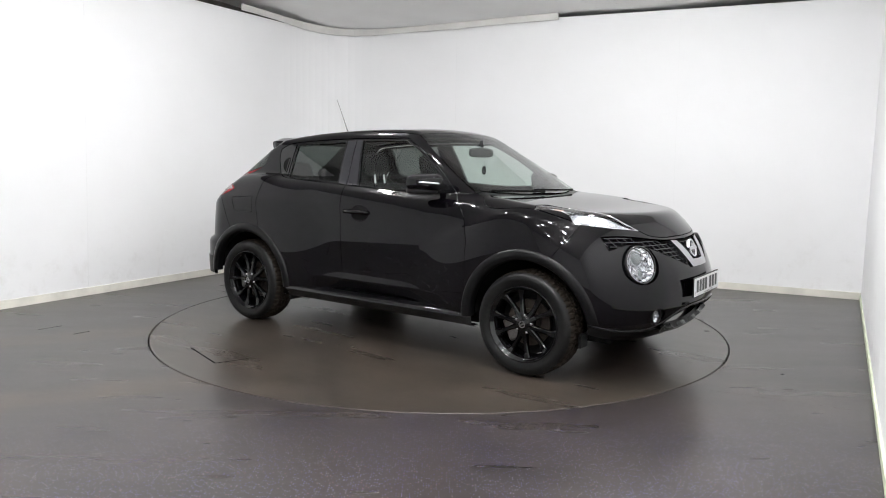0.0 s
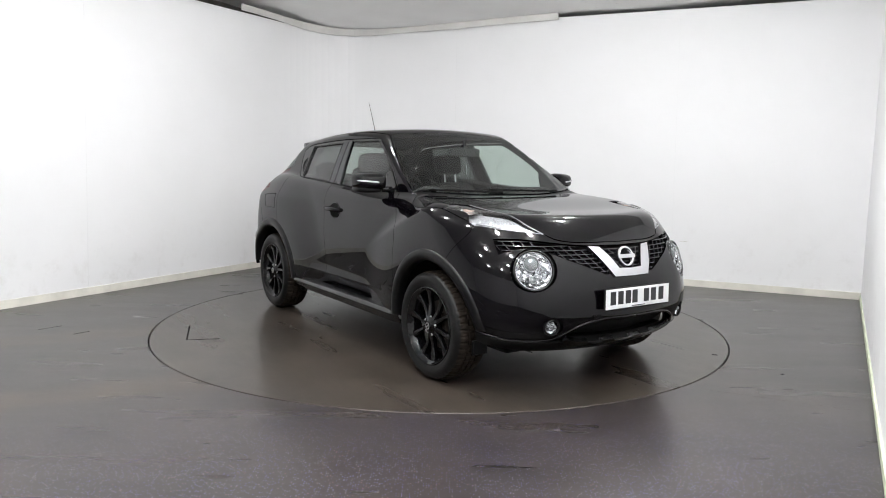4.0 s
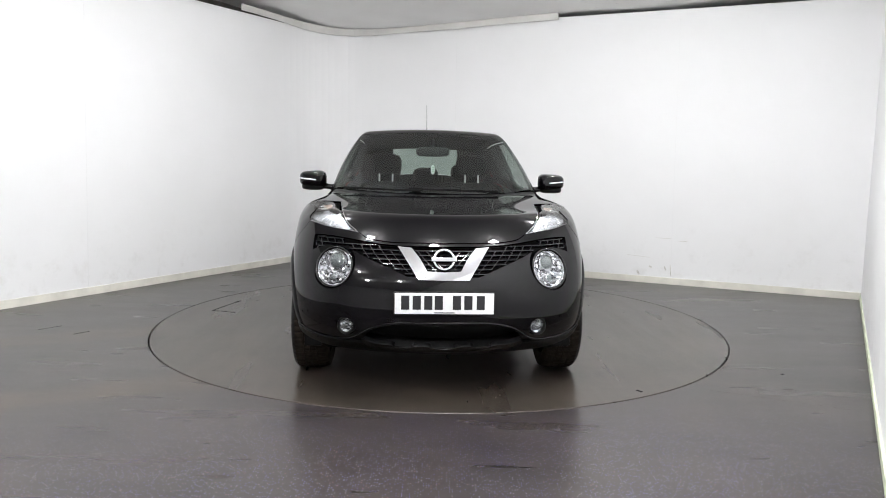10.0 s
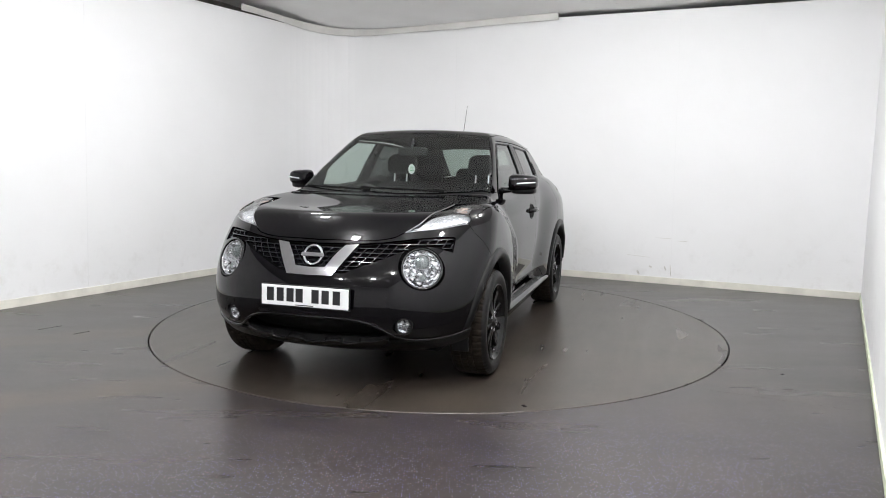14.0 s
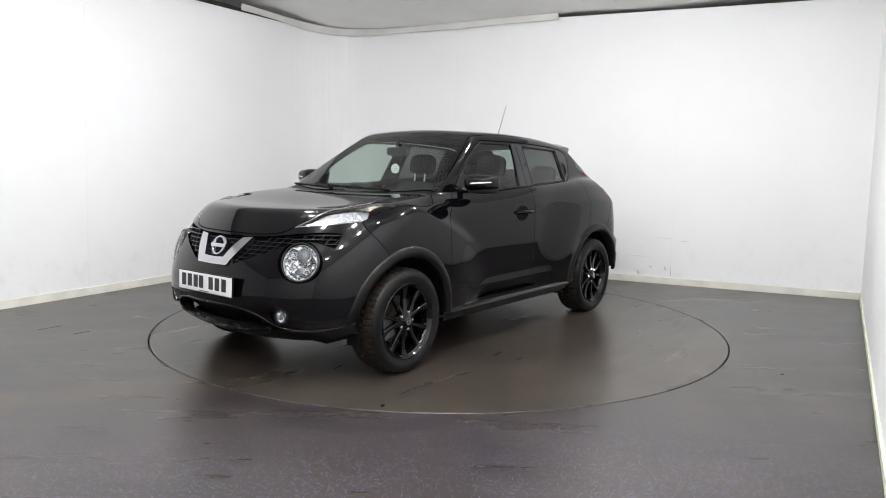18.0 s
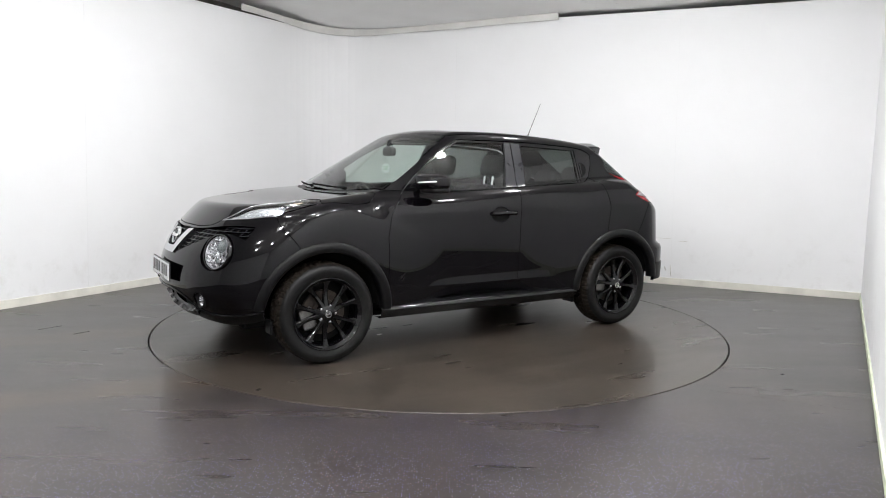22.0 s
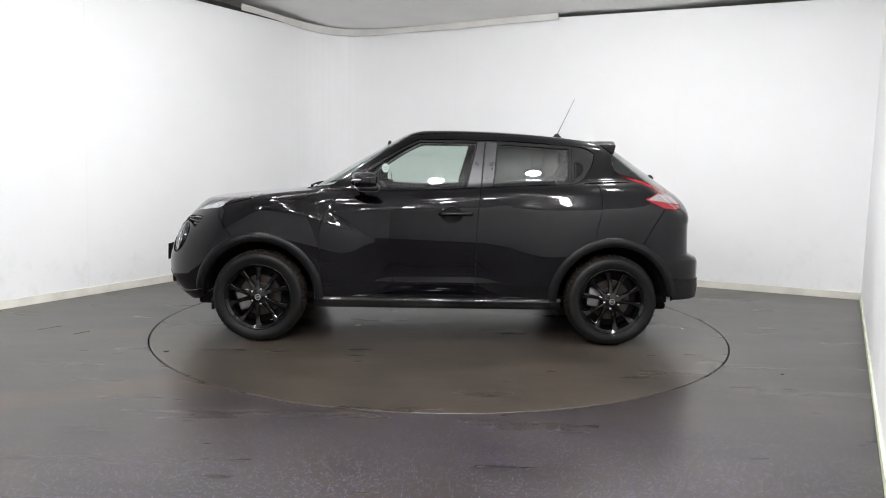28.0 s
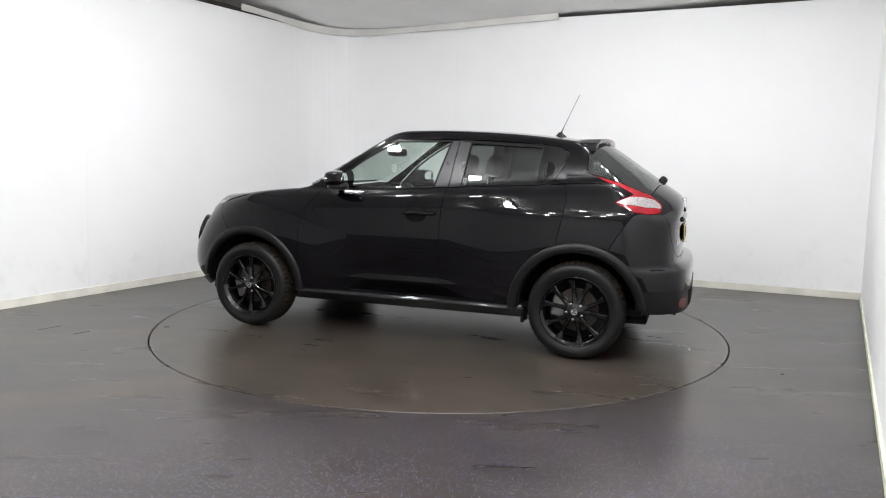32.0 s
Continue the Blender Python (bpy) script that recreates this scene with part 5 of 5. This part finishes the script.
# sills
def sill(s):
    bm = bmesh.new()
    rows = []
    for x in np.linspace(0.87, -0.90, 46):
        e = min(1.0, (0.90 - abs(x)) / 0.12 + 0.25)
        base = 0.812
        prof = [(base - 0.02, 0.348), (base + 0.022 * e, 0.342), (base + 0.046 * e, 0.325), (base + 0.052 * e, 0.308), (base + 0.040 * e, 0.296), (base + 0.034 * e, 0.285), (base + 0.028 * e, 0.262), (base - 0.005, 0.250), (base - 0.08, 0.250)]
        rows.append([bm.verts.new((x, s * y, z)) for y, z in prof])
    for p, q in zip(rows, rows[1:]):
        for k in range(len(p) - 1):
            bm.faces.new((p[k], q[k], q[k + 1], p[k + 1]))
    bmesh.ops.recalc_face_normals(bm, faces=bm.faces[:])
    part("sill", bm, GLOSS, car, "satin black side skirt", True)


both_sides(sill)


# wheel arch mouldings and wells
def arch_moulding(cx, a0, a1):
    ang = np.radians(np.linspace(a0, a1, 61))
    def skin(r):
        q = np.stack([cx + r * np.cos(ang), HUB_Z + r * np.sin(ang)], -1)
        q[:, 1] = np.maximum(q[:, 1], 0.262)
        return cast("side", q)
    outer, mid = skin(0.462), skin(0.44)
    prof = []
    for i, a in enumerate(ang):
        y = max(outer[i, 1], mid[i, 1] - 0.03)
        d = np.array([math.cos(a), math.sin(a)])
        def at(r, yy):
            return (cx + r * d[0], yy, HUB_Z + r * d[1])
        ym = min(mid[i, 1], y + 0.01)
        prof.append([at(0.464, y - 0.004), at(0.461, y + 0.006), at(0.449, y + 0.013), at(0.425, ym + 0.017), at(0.405, ym + 0.012), at(0.396, ym + 0.002), at(0.394, ym - 0.05)])
    for s in (1, -1):
        bm = bmesh.new()
        rows = [[bm.verts.new((p[0], p[1] * s, p[2])) for p in r] for r in prof]
        for p, q in zip(rows, rows[1:]):
            for k in range(len(p) - 1):
                bm.faces.new((p[k], q[k], q[k + 1], p[k + 1]))
        bmesh.ops.recalc_face_normals(bm, faces=bm.faces[:])
        part("arch_moulding", bm, TRIM, car, "satin black plastic wheel arch moulding", True)
        bm = bmesh.new()
        rows = []
        for y, r in ((0.85, 0.412), (0.45, 0.412), (0.45, 0.02)):
            rows.append([bm.verts.new((cx + r * math.cos(a), s * (y - (0.09 * (1 - math.sin(a)) if y > 0.5 else 0.0)), HUB_Z + r * math.sin(a))) for a in np.radians(np.linspace(0, 180, 40))])
        for p, q in zip(rows, rows[1:]):
            for k in range(len(p) - 1):
                bm.faces.new((p[k], p[k + 1], q[k + 1], q[k]))
        part("wheel_well", bm, BLACK, car, "", True)


arch_moulding(AXLE_X, 6, 181)
arch_moulding(-AXLE_X, -1, 174)


# wheels
def tyre_mesh():
    R = TYRE_R
    prof = [(0.232, -0.008), (0.240, 0.0), (0.252, 0.006), (0.262, 0.007), (0.266, 0.009), (0.285, 0.010), (0.300, 0.006), (0.313, -0.004), (0.320, -0.015),
            (0.3245, -0.028), (R, -0.045), (R, -0.062), (R - 0.007, -0.064), (R - 0.007, -0.070), (R, -0.072), (R, -0.098), (R - 0.007, -0.100), (R - 0.007, -0.108),
            (R, -0.110), (R, -0.136), (R - 0.007, -0.138), (R - 0.007, -0.144), (R, -0.146), (R, -0.163), (0.3245, -0.180), (0.313, -0.204), (0.28, -0.215), (0.232, -0.20)]
    n = 216
    side, tread = bmesh.new(), bmesh.new()
    def sweep(bm, part_prof, first):
        rings = []
        for j, (r, h) in enumerate(part_prof):
            ring = []
            for i in range(n):
                a = 2 * math.pi * i / n
                k = j + first
                cut = 0.006 if (i % 4 == 0 and (8 <= k <= 11 or 22 <= k <= 24)) or (i % 4 == 2 and 14 <= k <= 19 and r > R - 0.002) else 0.0
                ring.append(bm.verts.new(((r - cut) * math.cos(a), h, (r - cut) * math.sin(a))))
            rings.append(ring)
        for p, q in zip(rings, rings[1:]):
            for i in range(n):
                bm.faces.new((p[i], p[(i + 1) % n], q[(i + 1) % n], q[i]))
        bmesh.ops.recalc_face_normals(bm, faces=bm.faces[:])
    sweep(side, prof[:9], 0)
    sweep(tread, prof[8:], 8)
    return side, tread


def spoke_mesh(lean):
    """One of a pair of spokes; it runs up from the hub to the rim, bending outwards."""
    bm = bmesh.new()
    rows = []
    for u in np.linspace(0, 1, 13):
        r = 0.045 + 0.182 * u
        a = radians(90 + lean * (11.5 + 6.5 * u))
        wide = 0.0200 - 0.0065 * math.sin(math.pi * min(1, u * 1.15)) + 0.016 * max(0.0, (u - 0.72) / 0.28) ** 2
        out = -0.012 - 0.016 * math.sin(math.pi * min(1, u * 0.9)) + 0.004 * u
        deep = 0.034 - 0.012 * u
        c, s_ = math.cos(a), math.sin(a)
        t = (-s_, c)
        row = []
        for w, h in ((-1, -deep), (-0.95, -0.006), (-0.55, 0.0), (0.55, 0.0), (0.95, -0.006), (1, -deep)):
            row.append(bm.verts.new((r * c + t[0] * w * wide, out + h, r * s_ + t[1] * w * wide)))
        rows.append(row)
    for p, q in zip(rows, rows[1:]):
        for k in range(5):
            bm.faces.new((p[k], q[k], q[k + 1], p[k + 1]))
    bmesh.ops.recalc_face_normals(bm, faces=bm.faces[:])
    me = bpy.data.meshes.new("spoke")
    bm.to_mesh(me)
    bm.free()
    me.materials.append(RIM)
    return me


def build_wheel():
    w = new("wheel")
    w.parent = car
    tagged(w, "black multi-spoke alloy wheel with a dusty tyre")
    side, tread = tyre_mesh()
    tyre = part("tyre", side, RUBBER, w, "dusty black tyre", True)
    part("tread", tread, TREAD, tyre, "brown-dusted tread blocks")
    rim = part("rim", lathe([(0.236, 0.001), (0.233, 0.006), (0.229, 0.004), (0.225, -0.006), (0.216, -0.012), (0.208, -0.022), (0.202, -0.07), (0.205, -0.19)], 72), RIM, w, "gloss black alloy rim", True)
    for lean in (-1, 1):
        me = spoke_mesh(lean)
        for k in range(5):
            ob = new("spoke", me)
            ob.parent = rim
            ob.matrix_basis = Matrix.Rotation(radians(72 * k), 4, "Y")
    part("hub", lathe([(0.001, -0.004), (0.028, -0.005), (0.034, -0.010), (0.052, -0.012), (0.062, -0.022), (0.064, -0.06)], 40), RIM, w, "", True)
    cap = part("hub_cap", lathe([(0.001, 0.0015), (0.022, 0.001), (0.027, -0.004), (0.028, -0.008)], 32), GLOSS, w, "round black centre cap", True)
    part("cap_ring", lathe([(0.022, 0.0), (0.022, 0.004), (0.015, 0.004), (0.015, 0.0)], 28), CHROME, cap, "small chrome ring")
    part("cap_bar", box_bm(-0.022, 0.022, 0.0, 0.0035, -0.0045, 0.0045, 0.001, 1), CHROME, cap)
    for k in range(5):
        a = radians(90 + 36 + 72 * k)
        part("wheel_nut", turned(lathe([(0.001, 0.0), (0.009, -0.001), (0.0115, -0.005), (0.0115, -0.02)], 6), Matrix.Translation((0.055 * math.cos(a), -0.010, 0.055 * math.sin(a)))), CHROME, w, "bright wheel nut")
    disc = part("brake_disc", lathe([(0.001, -0.070), (0.085, -0.070), (0.087, -0.085), (0.145, -0.085), (0.145, -0.110), (0.001, -0.110)], 56), RUST, w, "worn steel brake disc", False)
    part("caliper", box_bm(0.07, 0.165, -0.125, -0.06, -0.07, 0.07, 0.012), STEEL, w, "grey brake caliper")
    part("backing", lathe([(0.001, -0.125), (0.20, -0.125), (0.20, -0.14)], 40), BLACK, w)
    return w


w0 = build_wheel()
w0.matrix_basis = pose(AXLE_X, 0.868, HUB_Z, 0, 17, 0)
copy_thing(w0, pose(-AXLE_X, 0.862, HUB_Z, 0, -9, 0))
copy_thing(w0, pose(AXLE_X, -0.868, HUB_Z, 0, 26, 180))
copy_thing(w0, pose(-AXLE_X, -0.862, HUB_Z, 0, 4, 180))

# ------------------------------------------------------------ underside and cabin
part("underbody", box_bm(-1.72, 1.75, -0.66, 0.66, 0.235, 0.29, 0.02), BLACK, car, "dark underbody")
part("exhaust_pipe", tube([(-1.60, 0.42, 0.315), (-1.84, 0.44, 0.315), (-1.90, 0.44, 0.305)], [0.028, 0.028, 0.03], 16, False), STEEL, car, "dull steel exhaust tip", True)
for s in (1, -1):
    part("axle_arm", tube([(AXLE_X, s * 0.2, 0.30), (AXLE_X, s * 0.75, HUB_Z)], 0.035, 8), BLACK, car)
    part("axle_arm", tube([(-AXLE_X, s * 0.2, 0.30), (-AXLE_X, s * 0.75, HUB_Z)], 0.035, 8), BLACK, car)
    part("mud_flap", box_bm(-0.90, -0.875, s * 0.70 - 0.06, s * 0.70 + 0.06, 0.20, 0.30, 0.006), TRIM, car, "small black flap")
    part("mud_flap", box_bm(1.60, 1.62, s * 0.74 - 0.05, s * 0.74 + 0.05, 0.215, 0.30, 0.006), TRIM, car, "small black flap")
part("cabin_floor", box_bm(-1.70, 1.05, -0.72, 0.72, 0.30, 0.34), FABRIC, car, "dark carpet")
panel("door_lining", "side", DOOR_F, DASH, car, both=True, lift=-0.06, rim=0, gap=0.01, step=0.05)
panel("door_lining", "side", DOOR_R, DASH, car, both=True, lift=-0.06, rim=0, gap=0.01, step=0.05)
panel("headlining", "top", whole(loop_of(WS_TOP[::-1], RAIL, ROOF_BACK)), FABRIC, car, lift=-0.035, rim=0, gap=0.004, step=0.05, label="dark roof lining")


def soft_box(x0, x1, y0, y1, z0, z1, e=0.45):
    bm = bmesh.new()
    bmesh.ops.create_uvsphere(bm, u_segments=28, v_segments=18, radius=1.0)
    for v in bm.verts:
        c = [math.copysign(abs(t) ** e, t) for t in v.co]
        v.co = Vector(((x0 + x1) / 2 + c[0] * (x1 - x0) / 2, (y0 + y1) / 2 + c[1] * (y1 - y0) / 2, (z0 + z1) / 2 + c[2] * (z1 - z0) / 2))
    return bm


def head_restraint(seat, x, y, z, wide=0.13):
    h = part("head_restraint", turned(soft_box(-0.055, 0.045, -wide, wide, -0.085, 0.095, 0.6), Matrix.Translation((x, y, z)) @ Matrix.Rotation(radians(-12), 4, "Y")), FABRIC, seat, "black fabric head restraint", True)
    for k in (-1, 1):
        # white colour stands in for lamps mirrored in the metal posts
        part("post", tube([(x + 0.05, y + k * 0.055, z - 0.20), (x + 0.03, y + k * 0.055, z - 0.06)], 0.007, 8), PLATE_WHITE, h, "metal post, coloured white for lamp reflections", True)


def front_seat(y):
    s = new("front_seat")
    s.parent = car
    tagged(s, "black fabric front seat")
    part("cushion", soft_box(-0.10, 0.42, y - 0.25, y + 0.25, 0.42, 0.64), FABRIC, s, "", True)
    back = soft_box(-0.07, 0.07, -0.245, 0.245, -0.02, 0.60)
    part("backrest", turned(back, Matrix.Translation((-0.10, y, 0.56)) @ Matrix.Rotation(radians(-20), 4, "Y")), FABRIC, s, "", True)
    head_restraint(s, -0.345, y, 1.27)


front_seat(0.36)
front_seat(-0.36)
bench = new("rear_bench")
bench.parent = car
tagged(bench, "black fabric rear bench")
part("cushion", soft_box(-1.0, -0.50, -0.60, 0.60, 0.42, 0.66), FABRIC, bench, "", True)
part("backrest", turned(soft_box(-0.07, 0.07, -0.60, 0.60, 0.0, 0.56, 0.35), Matrix.Translation((-0.98, 0, 0.58)) @ Matrix.Rotation(radians(-20), 4, "Y")), FABRIC, bench, "", True)
for y in (-0.36, 0.0, 0.36):
    head_restraint(bench, -1.18, y, 1.185 if y else 1.15, 0.12)
part("dashboard", soft_box(0.50, 1.02, -0.66, 0.66, 0.62, 1.02, 0.35), DASH, car, "dark moulded dashboard", True)
part("instrument_hood", soft_box(0.50, 0.74, -0.53, -0.19, 0.95, 1.07, 0.5), DASH, car, "", True)
part("parcel_shelf", box_bm(-1.62, -1.12, -0.58, 0.58, 1.0, 1.03, 0.01), FABRIC, car, "black parcel shelf")
wheel_pose = Matrix.Translation((0.40, -0.36, 0.955)) @ Matrix.Rotation(radians(-65), 4, "Y")
steer = new("steering_wheel")
steer.parent = car
steer.matrix_basis = wheel_pose
tagged(steer, "black steering wheel")
part("ring", tube([(0.18 * math.cos(2 * math.pi * k / 40), 0.18 * math.sin(2 * math.pi * k / 40), 0) for k in range(41)], 0.015, 10, False), DASH, steer, "", True)
part("boss", turned(lathe([(0.001, 0.01), (0.06, 0.008), (0.075, -0.02), (0.05, -0.06)], 28, "z"), Matrix.Identity(4)), DASH, steer, "", True)
for a in (0, 180, 270):
    part("spoke", turned(box_bm(0.06, 0.175, -0.018, 0.018, -0.008, 0.008, 0.004, 1), Matrix.Rotation(radians(a), 4, "Z")), DASH, steer)
rv = new("rear_view_mirror")
rv.parent = car
rv.matrix_basis = pose(0.385, 0, 1.375, 0, 0, -10)
tagged(rv, "black interior mirror")
part("housing", soft_box(-0.02, 0.03, -0.125, 0.125, -0.035, 0.035, 0.5), DASH, rv, "", True)
part("stem", tube([(0.02, 0, 0.02), (0.0, 0, 0.09)], 0.012, 8), DASH, rv)
tag = new("air_freshener")
tag.parent = car
tag.matrix_basis = pose(0.42, 0.0, 1.245, 0, 0, 62)
tagged(tag, "round pale card hanging from the mirror")
part("card", turned(lathe([(0.001, 0.0022), (0.032, 0.0022), (0.034, 0.0), (0.032, -0.001), (0.001, -0.001)], 28, "x"), Matrix.Diagonal((1, 1, 1.08, 1))), PLATE_WHITE, tag, "white card with green print")
part("card_back", lathe([(0.001, -0.003), (0.033, -0.003), (0.034, -0.0012), (0.001, -0.0012)], 28, "x"), FABRIC, tag, "dark back of the card")
for k in range(3):
    part("print_bar", box_bm(0.0024, 0.0032, -0.018, 0.018, 0.012 - 0.013 * k, 0.016 - 0.013 * k), GREEN, tag)
part("cord", tube([(0, 0, 0.036), (0.0, -0.01, 0.11)], 0.0012, 5), BLACK, tag)

# wipers
for y0, y1 in ((0.42, -0.18), (-0.10, -0.62)):
    pts = []
    for k in range(9):
        y = y0 + (y1 - y0) * k / 8
        p, n = on_body((0.985 - 0.22 * y * y - 0.04 * k / 8, y, 1.10), 0.016)
        pts.append(p)
    part("wiper", tube(pts, [0.012] + [0.007] * 8, 6), BLACK, car, "black wiper arm and blade", True)
rp, rn = on_body((-1.735, 0, 1.18), 0.0)
rw = new("rear_wiper")
rw.parent = car
tagged(rw, "black rear wiper boss")
part("boss", turned(lathe([(0.030, -0.01), (0.029, 0.022), (0.02, 0.036), (0.001, 0.040)], 24, "x"), facing(rp, rn)), TRIM, rw, "", True)
# tailgate furniture
part("plate_trim", tube([on_body((-1.9, y, 0.935), 0.004)[0] for y in np.linspace(-0.36, 0.36, 17)], 0.016, 8), GLOSS, car, "gloss black strip above the plate", True)
bp, bn = on_body((-1.87, 0.0, 1.02))
part("rear_badge", turned(lathe([(0.055, -0.006), (0.055, 0.008), (0.047, 0.010), (0.042, -0.006)], 40, "x"), facing(bp, bn)), CHROME, car, "plain chrome ring badge", True)
for k in range(4):
    p, n = on_body((-1.87, 0.52 - 0.045 * k, 0.79))
    part("model_bar", turned(box_bm(-0.002, 0.004, -0.014, 0.014, -0.016, 0.016, 0.002, 1), facing(p, n)), CHROME, car, "small chrome bar")


# ------------------------------------------------------------ lights over the turntable and towards the camera
# first seven ring the turntable; the other seven are unseen, added to brighten walls
for lx, ly in ((-1.55, 0.05), (-1.55, -1.2), (-1.15, -2.3), (0.0, -2.65), (1.1, -2.3), (1.7, -1.1), (1.65, 0.15),
               (0.6, -3.1), (0.1, -3.8), (-1.2, -3.6), (-2.3, -4.2), (-1.2, -5.4), (-2.5, -5.3), (-0.4, -4.7)):
    ceiling_light(lx, ly, 60.6)


def motions():
    rows = []
    for t in [0.0, 0.2] + list(range(1, 32)) + [31.8, 32.0]:
        a = radians(TURN0 + RATE * t)
        rows.append((t, a))
    c = [(t, pose(-(math.cos(a) * AXLE[0] - math.sin(a) * AXLE[1]), -(math.sin(a) * AXLE[0] + math.cos(a) * AXLE[1]), 0, 0, 0, math.degrees(a))) for t, a in rows]
    walk(car, c)
    walk(turntable, [(t, pose(0, 0, 0, 0, 0, math.degrees(a))) for t, a in rows])


motions()
